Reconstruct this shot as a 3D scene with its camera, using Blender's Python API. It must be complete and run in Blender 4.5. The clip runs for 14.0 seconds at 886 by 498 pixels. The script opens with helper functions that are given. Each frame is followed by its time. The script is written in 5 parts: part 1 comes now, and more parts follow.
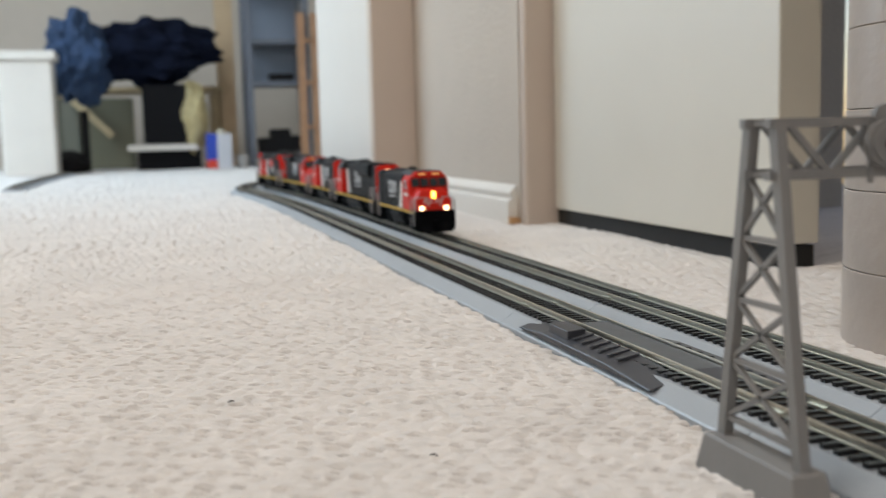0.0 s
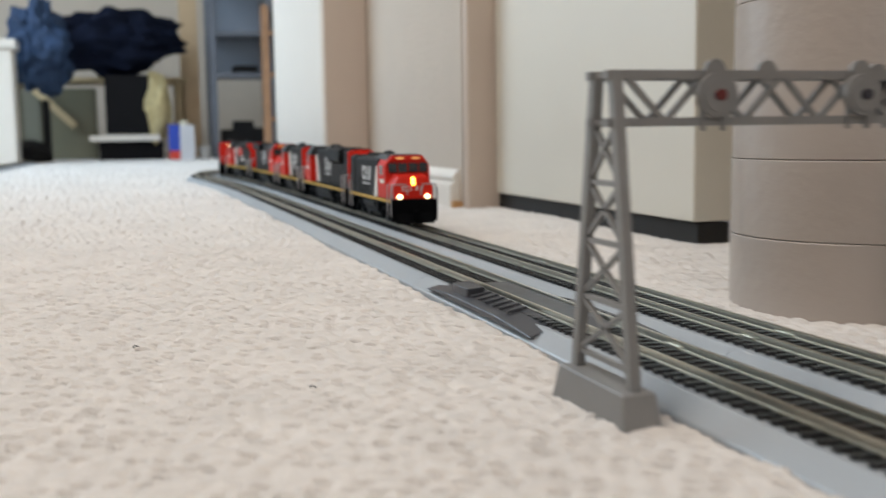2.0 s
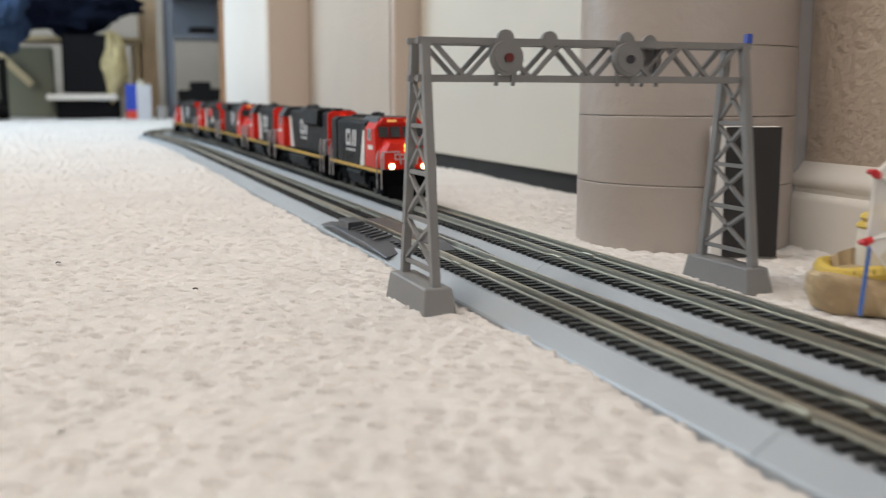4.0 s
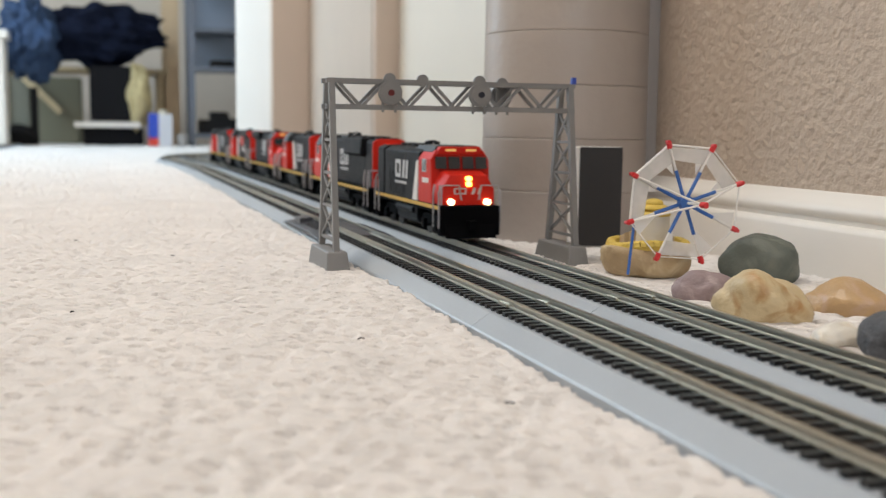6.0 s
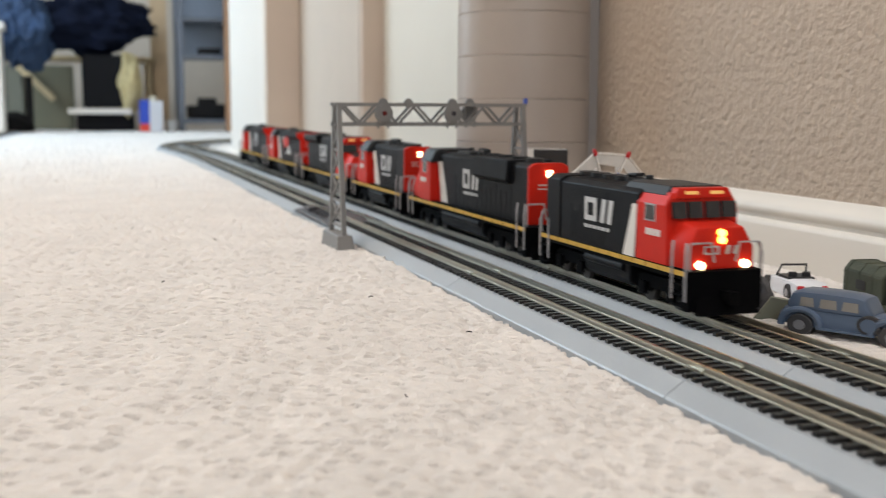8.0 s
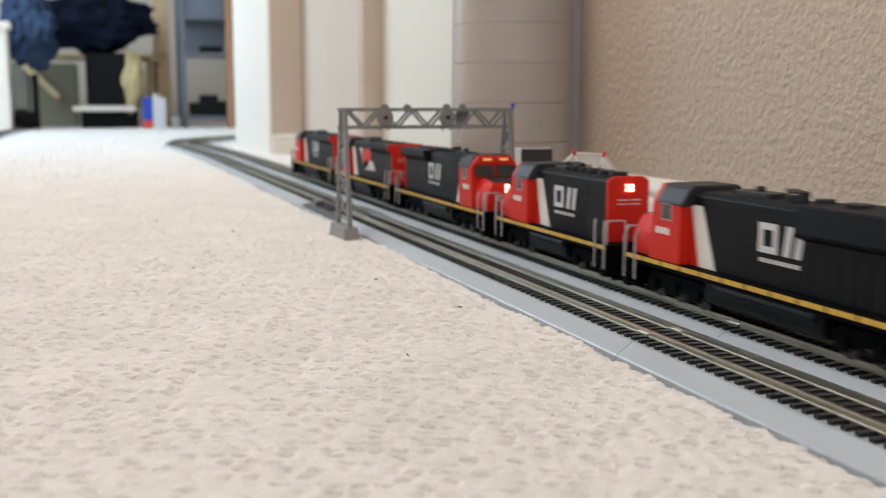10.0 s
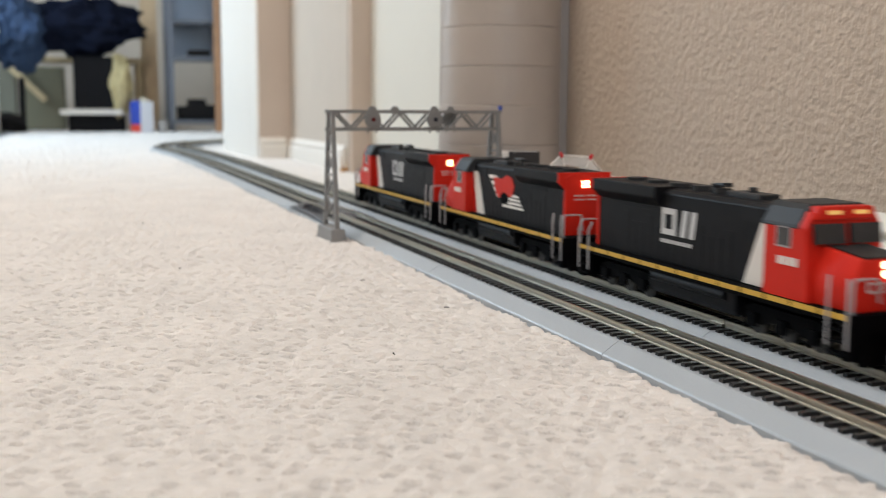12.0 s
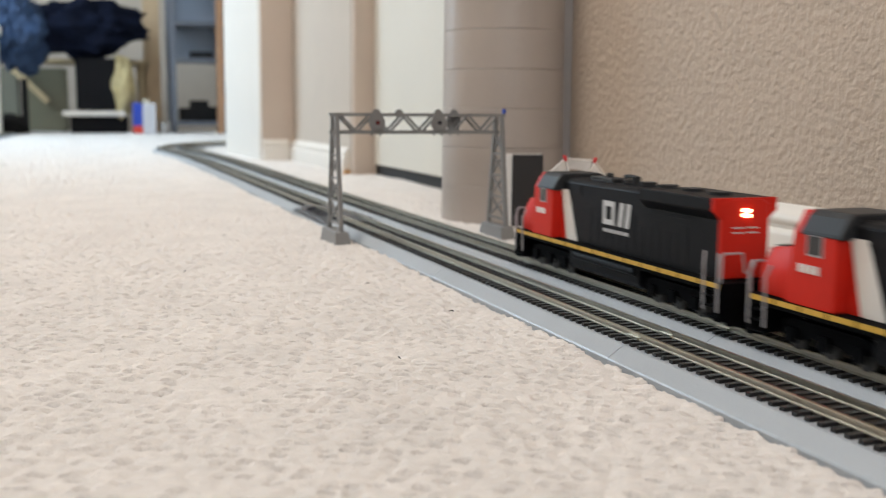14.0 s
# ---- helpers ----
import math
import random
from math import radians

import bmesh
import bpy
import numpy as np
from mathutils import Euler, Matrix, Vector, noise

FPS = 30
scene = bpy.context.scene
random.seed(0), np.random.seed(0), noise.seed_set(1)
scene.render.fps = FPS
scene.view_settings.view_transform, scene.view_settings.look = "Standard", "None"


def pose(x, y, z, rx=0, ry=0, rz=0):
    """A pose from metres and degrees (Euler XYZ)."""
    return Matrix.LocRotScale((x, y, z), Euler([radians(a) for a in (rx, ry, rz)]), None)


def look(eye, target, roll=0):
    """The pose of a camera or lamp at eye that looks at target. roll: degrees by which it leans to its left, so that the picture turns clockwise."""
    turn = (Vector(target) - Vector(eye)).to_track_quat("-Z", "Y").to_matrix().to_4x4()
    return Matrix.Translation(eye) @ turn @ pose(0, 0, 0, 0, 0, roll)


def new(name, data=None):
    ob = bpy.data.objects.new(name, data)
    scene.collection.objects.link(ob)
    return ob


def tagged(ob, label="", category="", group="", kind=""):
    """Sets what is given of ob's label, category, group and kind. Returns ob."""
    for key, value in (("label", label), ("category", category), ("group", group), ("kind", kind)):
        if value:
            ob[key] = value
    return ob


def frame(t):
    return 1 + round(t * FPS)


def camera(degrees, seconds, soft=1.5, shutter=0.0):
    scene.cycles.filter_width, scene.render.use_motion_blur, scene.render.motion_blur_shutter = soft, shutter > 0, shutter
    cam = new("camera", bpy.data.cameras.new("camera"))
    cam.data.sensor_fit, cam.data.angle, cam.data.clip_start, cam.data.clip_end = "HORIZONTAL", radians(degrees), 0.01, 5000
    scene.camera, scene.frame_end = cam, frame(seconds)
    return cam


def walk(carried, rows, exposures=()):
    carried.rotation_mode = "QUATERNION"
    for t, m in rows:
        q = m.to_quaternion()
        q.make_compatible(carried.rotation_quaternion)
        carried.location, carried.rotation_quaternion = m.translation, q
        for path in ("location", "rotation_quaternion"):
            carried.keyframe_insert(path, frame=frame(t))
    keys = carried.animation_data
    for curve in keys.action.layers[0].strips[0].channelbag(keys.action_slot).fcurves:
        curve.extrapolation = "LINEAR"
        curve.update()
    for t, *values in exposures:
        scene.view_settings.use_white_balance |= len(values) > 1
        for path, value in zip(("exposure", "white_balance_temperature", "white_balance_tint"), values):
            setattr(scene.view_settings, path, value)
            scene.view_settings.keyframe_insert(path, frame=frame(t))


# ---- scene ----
# ---------------------------------------------------------------- camera
cam = camera(45.93, 14.0, soft=1.1, shutter=0.7)
cam.data.dof.use_dof = True
cam.data.dof.focus_distance = 0.47
cam.data.dof.aperture_fstop = 14
walk(cam, [
    (0, look((-0.2028, -0.2487, 0.1023), (0.0718, 0.7063, -0.0096), -1.43)),
    (0.5, look((-0.1998, -0.2457, 0.1000), (0.1095, 0.6974, -0.0222), -1.30)),
    (1, look((-0.1811, -0.2503, 0.0893), (0.0858, 0.7068, -0.0237), -1.16)),
    (1.5, look((-0.1796, -0.2629, 0.0886), (0.0869, 0.6948, -0.0203), -0.98)),
    (2, look((-0.1809, -0.2830, 0.0870), (0.1200, 0.6639, -0.0270), -0.79)),
    (2.5, look((-0.1813, -0.3303, 0.0840), (0.1338, 0.6115, -0.0331), -0.75)),
    (3, look((-0.1655, -0.3227, 0.0803), (0.1517, 0.6159, -0.0558), -0.39)),
    (3.5, look((-0.1657, -0.3410, 0.0826), (0.1666, 0.5902, -0.0672), 0.02)),
    (6, look((-0.1591, -0.5648, 0.0774), (0.1523, 0.3785, -0.0377), 0.80)),
    (6.5, look((-0.1631, -0.5792, 0.0793), (0.1552, 0.3615, -0.0380), 0.75)),
    (7, look((-0.1729, -0.6047, 0.0834), (0.1514, 0.3330, -0.0409), 0.73)),
    (7.5, look((-0.1899, -0.6544, 0.0918), (0.1376, 0.2807, -0.0438), 0.47)),
    (8, look((-0.2149, -0.7299, 0.1021), (0.1131, 0.2048, -0.0343), 0.34)),
    (8.5, look((-0.2253, -0.7588, 0.1063), (0.1043, 0.1747, -0.0350), 0.20)),
    (9, look((-0.2419, -0.8116, 0.1111), (0.0823, 0.1236, -0.0313), 0.06)),
    (11.5, look((-0.2408, -0.8103, 0.1089), (0.0999, 0.1194, -0.0308), 0.35)),
    (12, look((-0.2412, -0.8123, 0.1081), (0.0993, 0.1179, -0.0287), 0.39)),
    (12.5, look((-0.2421, -0.8131, 0.1088), (0.0995, 0.1163, -0.0307), 0.46)),
    (13, look((-0.2418, -0.8121, 0.1086), (0.0997, 0.1173, -0.0313), 0.41)),
    (13.5, look((-0.2428, -0.8123, 0.1090), (0.0990, 0.1171, -0.0300), 0.41)),
    (14, look((-0.2432, -0.8123, 0.1093), (0.0961, 0.1186, -0.0260), 0.47)),
], exposures=[(0, -0.40), (2.5, -0.30), (3.5, -0.23), (6, -0.06), (8, -0.05), (14, -0.09)])

# ---------------------------------------------------------------- light
world = bpy.data.worlds.new("world")
scene.world = world
world.use_nodes = True
wn = world.node_tree.nodes
sky = wn.new("ShaderNodeTexSky")
sky.sky_type, sky.sun_disc = "NISHITA", False
sky.sun_elevation, sky.sun_rotation = radians(38), radians(60)
world.node_tree.links.new(sky.outputs[0], wn["Background"].inputs[0])
wn["Background"].inputs[1].default_value = 0.12


def area_lamp(name, eye, target, sx, sy, power, color):
    data = bpy.data.lights.new(name, "AREA")
    data.shape, data.size, data.size_y, data.energy, data.color = "RECTANGLE", sx, sy, power, color
    ob = new(name, data)
    ob.matrix_world = look(eye, target)
    return ob


# daylight from the far-left window, then added fill lamps behind the camera and overhead
area_lamp("window_light", (-1.31, 2.45, 1.10), (0.0, 2.2, 0.0), 1.6, 1.7, 62, (0.67, 0.845, 1.0))
# added fill in an unseen south window, brightening faces turned to the camera
area_lamp("window_light", (-0.55, -2.56, 1.25), (-0.3, 0.0, 0.5), 1.3, 1.3, 20, (0.97, 0.98, 1.0))
# unseen lamp added overhead to lift the carpet; no fixture is modelled
area_lamp("ceiling_light", (-0.75, 0.2, 2.30), (-0.75, 0.2, 0), 0.9, 0.9, 33, (1.0, 0.965, 0.925))


# ---------------------------------------------------------------- materials
def material(name, color, rough=0.5, metal=0.0, vary=0.12, scale=30.0, bump=0.0, bump_scale=200.0, coarse=3.0,
             emit=None, strength=0.0, spec=0.5, island=0.0):
    m = bpy.data.materials.new(name)
    m.use_nodes = True
    nt = m.node_tree
    b = nt.nodes["Principled BSDF"]
    b.inputs["Roughness"].default_value = rough
    b.inputs["Metallic"].default_value = metal
    b.inputs["Specular IOR Level"].default_value = spec
    tc = nt.nodes.new("ShaderNodeTexCoord")
    n1 = nt.nodes.new("ShaderNodeTexNoise")
    n1.inputs["Scale"].default_value = scale
    n1.inputs["Detail"].default_value = 6
    n2 = nt.nodes.new("ShaderNodeTexNoise")
    n2.inputs["Scale"].default_value = scale / coarse / 3
    nt.links.new(tc.outputs["Object"], n1.inputs["Vector"])
    nt.links.new(tc.outputs["Object"], n2.inputs["Vector"])
    add = nt.nodes.new("ShaderNodeMath")
    add.operation = "ADD"
    nt.links.new(n1.outputs["Fac"], add.inputs[0])
    nt.links.new(n2.outputs["Fac"], add.inputs[1])
    last = add.outputs[0]
    if island:
        info = nt.nodes.new("ShaderNodeObjectInfo")
        mul = nt.nodes.new("ShaderNodeMath")
        mul.operation = "MULTIPLY_ADD"
        mul.inputs[1].default_value = island
        nt.links.new(info.outputs["Random"], mul.inputs[0])
        nt.links.new(last, mul.inputs[2])
        last = mul.outputs[0]
    ramp = nt.nodes.new("ShaderNodeMapRange")
    ramp.inputs[1].default_value, ramp.inputs[2].default_value = 0.6, 1.4
    ramp.inputs[3].default_value, ramp.inputs[4].default_value = 1 - vary, 1 + vary
    nt.links.new(last, ramp.inputs[0])
    mix = nt.nodes.new("ShaderNodeMix")
    mix.data_type, mix.blend_type = "RGBA", "MULTIPLY"
    mix.inputs["Factor"].default_value = 1
    mix.inputs["A"].default_value = (*color, 1)
    nt.links.new(ramp.outputs[0], mix.inputs["B"])
    nt.links.new(mix.outputs["Result"], b.inputs["Base Color"])
    rr = nt.nodes.new("ShaderNodeMapRange")
    rr.inputs[3].default_value, rr.inputs[4].default_value = max(0.02, rough - 0.08), min(1, rough + 0.08)
    nt.links.new(n1.outputs["Fac"], rr.inputs[0])
    nt.links.new(rr.outputs[0], b.inputs["Roughness"])
    if bump:
        nb = nt.nodes.new("ShaderNodeTexNoise")
        nb.inputs["Scale"].default_value = bump_scale
        nb.inputs["Detail"].default_value = 3
        nt.links.new(tc.outputs["Object"], nb.inputs["Vector"])
        bp = nt.nodes.new("ShaderNodeBump")
        bp.inputs["Strength"].default_value = min(1, bump)
        bp.inputs["Distance"].default_value = 0.45 / bump_scale
        nt.links.new(nb.outputs["Fac"], bp.inputs["Height"])
        nt.links.new(bp.outputs[0], b.inputs["Normal"])
    if emit:
        b.inputs["Emission Color"].default_value = (*emit, 1)
        b.inputs["Emission Strength"].default_value = strength
    return m


def paper_film(name):
    m = bpy.data.materials.new(name)
    m.use_nodes = True
    nt = m.node_tree
    b = nt.nodes["Principled BSDF"]
    b.inputs["Base Color"].default_value = (0.84, 0.81, 0.77, 1)
    b.inputs["Roughness"].default_value = 0.4
    tc = nt.nodes.new("ShaderNodeTexCoord")
    n = nt.nodes.new("ShaderNodeTexNoise")
    n.inputs["Scale"].default_value = 90
    nt.links.new(tc.outputs["Object"], n.inputs["Vector"])
    r = nt.nodes.new("ShaderNodeMapRange")
    r.inputs[3].default_value, r.inputs[4].default_value = 0.40, 0.75
    nt.links.new(n.outputs["Fac"], r.inputs[0])
    nt.links.new(r.outputs[0], b.inputs["Alpha"])
    return m


def carpet_material():
    m = material("carpet", (0.70, 0.658, 0.62), 0.95, vary=0.10, scale=160, spec=0.1)
    nt = m.node_tree
    b = nt.nodes["Principled BSDF"]
    tc = nt.nodes.new("ShaderNodeTexCoord")
    v = nt.nodes.new("ShaderNodeTexVoronoi")
    v.inputs["Scale"].default_value = 150
    nt.links.new(tc.outputs["Object"], v.inputs["Vector"])
    n = nt.nodes.new("ShaderNodeTexNoise")
    n.inputs["Scale"].default_value = 900
    n.inputs["Detail"].default_value = 4
    nt.links.new(tc.outputs["Object"], n.inputs["Vector"])
    mx = nt.nodes.new("ShaderNodeMath")
    mx.operation = "MULTIPLY_ADD"
    mx.inputs[1].default_value = -0.25
    nt.links.new(v.outputs["Distance"], mx.inputs[0])
    nt.links.new(n.outputs["Fac"], mx.inputs[2])
    bp = nt.nodes.new("ShaderNodeBump")
    bp.inputs["Strength"].default_value = 0.7
    bp.inputs["Distance"].default_value = 0.0012
    nt.links.new(mx.outputs[0], bp.inputs["Height"])
    nt.links.new(bp.outputs[0], b.inputs["Normal"])
    return m


M_CARPET = carpet_material()
M_WALL = material("taupe_wall_paint", (0.480, 0.395, 0.318), 0.85, vary=0.06, scale=20, bump=1.0, bump_scale=170)
M_WALL2 = material("beige_wall_paint", (0.50, 0.435, 0.365), 0.8, vary=0.05, scale=20, bump=0.5, bump_scale=200)
M_CEIL = material("ceiling_paint", (0.8, 0.79, 0.76), 0.9, vary=0.04)
M_TRIM = material("white_trim_paint", (0.71, 0.67, 0.61), 0.45, vary=0.04, scale=15)
M_CASING = material("tan_trim_paint", (0.51, 0.415, 0.34), 0.5, vary=0.05, scale=15)
M_DOOR = material("cream_door_paint", (0.64, 0.61, 0.535), 0.4, vary=0.04, scale=9)
M_RAWWOOD = material("raw_wood", (0.45, 0.25, 0.11), 0.8, vary=0.25, scale=60)
M_BLACKGAP = material("gap_shade_black", (0.012, 0.011, 0.01), 0.8, vary=0.2)
M_COLUMN = material("taupe_plastic", (0.40, 0.35, 0.31), 0.38, vary=0.06, scale=12, bump=0.15, bump_scale=120)
M_STEELTRIM = material("grey_edge_trim", (0.30, 0.28, 0.27), 0.55, 0.0)
M_ROADBED = material("grey_roadbed_plastic", (0.36, 0.39, 0.42), 0.34, vary=0.07, scale=25, bump=0.2, bump_scale=700, spec=0.55)
M_TIE = material("black_tie_plastic", (0.011, 0.010, 0.010), 0.45, spec=0.32, vary=0.3, scale=300, bump=0.4, bump_scale=900, island=0.3)
M_WEB = material("dark_brown_web_plastic", (0.022, 0.017, 0.013), 0.6, spec=0.25, vary=0.3, scale=200)
M_RAIL = material("nickel_silver_rail", (0.50, 0.465, 0.385), 0.33, 1.0, vary=0.12, scale=80)
M_RERAIL = material("charcoal_plastic", (0.045, 0.047, 0.055), 0.42, vary=0.15, scale=120)
M_BRIDGE = material("grey_bridge_plastic", (0.20, 0.195, 0.19), 0.5, vary=0.10, scale=90, bump=0.15, bump_scale=500)
M_REDLENS = material("red_lens", (0.12, 0.02, 0.02), 0.25)
M_DARKLENS = material("dark_lens", (0.03, 0.03, 0.04), 0.25)
M_BLUE = material("blue_plastic", (0.03, 0.07, 0.38), 0.4)

M_BLACK = material("black_loco_paint", (0.0055, 0.0057, 0.007), 0.5, spec=0.12, vary=0.16, scale=150, bump=0.08, bump_scale=900)
M_GREYROOF = material("worn_roof_paint", (0.02, 0.021, 0.023), 0.5, spec=0.35, vary=0.25, scale=180)
M_CHASSIS = material("chassis_black", (0.0025, 0.0025, 0.003), 0.7, spec=0.04, vary=0.2, scale=200)
M_GRILLE = material("grille_black", (0.004, 0.004, 0.005), 0.6, spec=0.2, vary=0.2, scale=300)
M_RED = material("red_loco_paint", (0.56, 0.020, 0.010), 0.42, spec=0.15, vary=0.07, scale=120)
M_WHITE = material("white_loco_paint", (0.72, 0.70, 0.66), 0.45, vary=0.06, scale=120)
M_LOGO = material("pale_marking_paint", (0.55, 0.55, 0.55), 0.5, vary=0.06, scale=200)
M_YELLOW = material("yellow_stripe_paint", (0.62, 0.38, 0.05), 0.5, vary=0.10, scale=150)
M_HANDRAIL = material("grey_handrail", (0.36, 0.35, 0.36), 0.45, vary=0.1)
M_WINDOW = material("dark_glazing", (0.03, 0.032, 0.035), 0.08, vary=0.3, scale=60)
M_WHEEL = material("wheel_metal", (0.07, 0.066, 0.062), 0.5, 0.8)
M_HEAD = material("warm_led", (1, 0.8, 0.4), 0.3, emit=(1.0, 0.66, 0.07), strength=7)
M_DITCH = material("white_led", (1, 0.9, 0.7), 0.3, emit=(1.0, 0.84, 0.42), strength=6)
M_BOARD = material("lit_number_board", (1, 0.6, 0.2), 0.4, emit=(1.0, 0.55, 0.16), strength=0.3)
M_WARM = material("small_white_led", (1, 0.9, 0.7), 0.3, emit=(1.0, 0.86, 0.55), strength=4)
M_AMBER = material("amber_lamp", (1, 0.6, 0.1), 0.3, emit=(1.0, 0.84, 0.45), strength=7)


# ---------------------------------------------------------------- mesh tools
def box(bm, x0, x1, y0, y1, z0, z1):
    vs = [bm.verts.new((x, y, z)) for x in (x0, x1) for y in (y0, y1) for z in (z0, z1)]
    for f in ((0, 1, 3, 2), (4, 6, 7, 5), (0, 4, 5, 1), (2, 3, 7, 6), (0, 2, 6, 4), (1, 5, 7, 3)):
        bm.faces.new([vs[i] for i in f])
    return vs


def prism(bm, outline, lo, hi, axis="x"):
    """Extrudes a 2D outline along an axis: the outline is (y, z), (x, z) or (x, y)."""
    def put(a, b, c):
        return {"x": (c, a, b), "y": (a, c, b), "z": (a, b, c)}[axis]
    r1 = [bm.verts.new(put(a, b, lo)) for a, b in outline]
    r2 = [bm.verts.new(put(a, b, hi)) for a, b in outline]
    n = len(outline)
    for i in range(n):
        bm.faces.new((r1[i], r1[(i + 1) % n], r2[(i + 1) % n], r2[i]))
    bm.faces.new(r1[::-1])
    bm.faces.new(r2)
    bmesh.ops.recalc_face_normals(bm, faces=bm.faces)


def cyl(bm, center, r, depth, axis="z", seg=20, r2=None):
    m = Matrix.Translation(center)
    if axis == "x":
        m = m @ Matrix.Rotation(radians(90), 4, "Y")
    if axis == "y":
        m = m @ Matrix.Rotation(radians(90), 4, "X")
    bmesh.ops.create_cone(bm, cap_ends=True, segments=seg, radius1=r, radius2=r if r2 is None else r2, depth=depth, matrix=m)


def bar(bm, a, b, w, h=None, up=(0, 0, 1)):
    """A straight square bar from a to b."""
    a, b = Vector(a), Vector(b)
    h = w if h is None else h
    d = (b - a).normalized()
    u = Vector(up)
    if abs(d.dot(u)) > 0.98:
        u = Vector((1, 0, 0))
    s = d.cross(u).normalized()
    u = s.cross(d)
    ring = []
    for p in (a, b):
        ring.append([bm.verts.new(p + s * (i * w / 2) + u * (j * h / 2)) for i, j in ((-1, -1), (1, -1), (1, 1), (-1, 1))])
    for i in range(4):
        bm.faces.new((ring[0][i], ring[0][(i + 1) % 4], ring[1][(i + 1) % 4], ring[1][i]))
    bm.faces.new(ring[0][::-1])
    bm.faces.new(ring[1])


def tube(bm, pts, r, seg=8):
    """A round wire through the points, in one piece."""
    pts = [Vector(p) for p in pts]
    rings, last = [], None
    for i, p in enumerate(pts):
        d = (pts[min(i + 1, len(pts) - 1)] - pts[max(i - 1, 0)]).normalized()
        if last is None:
            last = d.orthogonal().normalized()
        u = (last - d * last.dot(d)).normalized()
        last = u
        w = d.cross(u)
        rings.append([bm.verts.new(p + (u * math.cos(k) + w * math.sin(k)) * r) for k in np.linspace(0, 2 * math.pi, seg, endpoint=False)])
    for r1, r2 in zip(rings[:-1], rings[1:]):
        for k in range(seg):
            bm.faces.new((r1[k], r1[(k + 1) % seg], r2[(k + 1) % seg], r2[k]))
    bm.faces.new(rings[0][::-1])
    bm.faces.new(rings[-1])


def bevel(bm, w, seg=2):
    bmesh.ops.recalc_face_normals(bm, faces=bm.faces)
    edges = [e for e in bm.edges if len(e.link_faces) == 2 and e.calc_face_angle(0) > 0.5]
    bmesh.ops.bevel(bm, geom=edges, offset=w, segments=seg, affect="EDGES", profile=0.6)


def mesh_of(bm, mat, name, smooth=False):
    bmesh.ops.recalc_face_normals(bm, faces=bm.faces)
    me = bpy.data.meshes.new(name)
    bm.to_mesh(me)
    bm.free()
    me.materials.append(mat)
    if smooth:
        me.polygons.foreach_set("use_smooth", [True] * len(me.polygons))
        me.set_sharp_from_angle(angle=radians(40))
    return me


def part(name, bm, mat, parent, label="", smooth=False):
    ob = new(name, mesh_of(bm, mat, name, smooth))
    ob.parent = parent
    if label:
        tagged(ob, label)
    return ob


def thing(name, m, label, category, group="", kind=""):
    ob = new(name)
    ob.empty_display_size = 0.01
    ob.matrix_world = m
    return tagged(ob, label, category, group, kind)


def solid(name, bm, mat, label, category="", kind="", m=None, smooth=False, group=""):
    ob = new(name, mesh_of(bm, mat, name, smooth))
    if m is not None:
        ob.matrix_world = m
    return tagged(ob, label, category, group, kind)


def B():
    return bmesh.new()


# ---------------------------------------------------------------- floor
def fine_axis(lo, a, b, hi, step, growth=1.25):
    mid = list(np.arange(a, b, step))
    out, s, x = [], step, b
    while x < hi:
        out.append(x)
        x += s
        s *= growth
    out.append(hi)
    left, s, x = [], step, a - step
    while x > lo:
        left.append(x)
        x -= s
        s *= growth
    left.append(lo)
    return np.array(left[::-1] + mid + out)


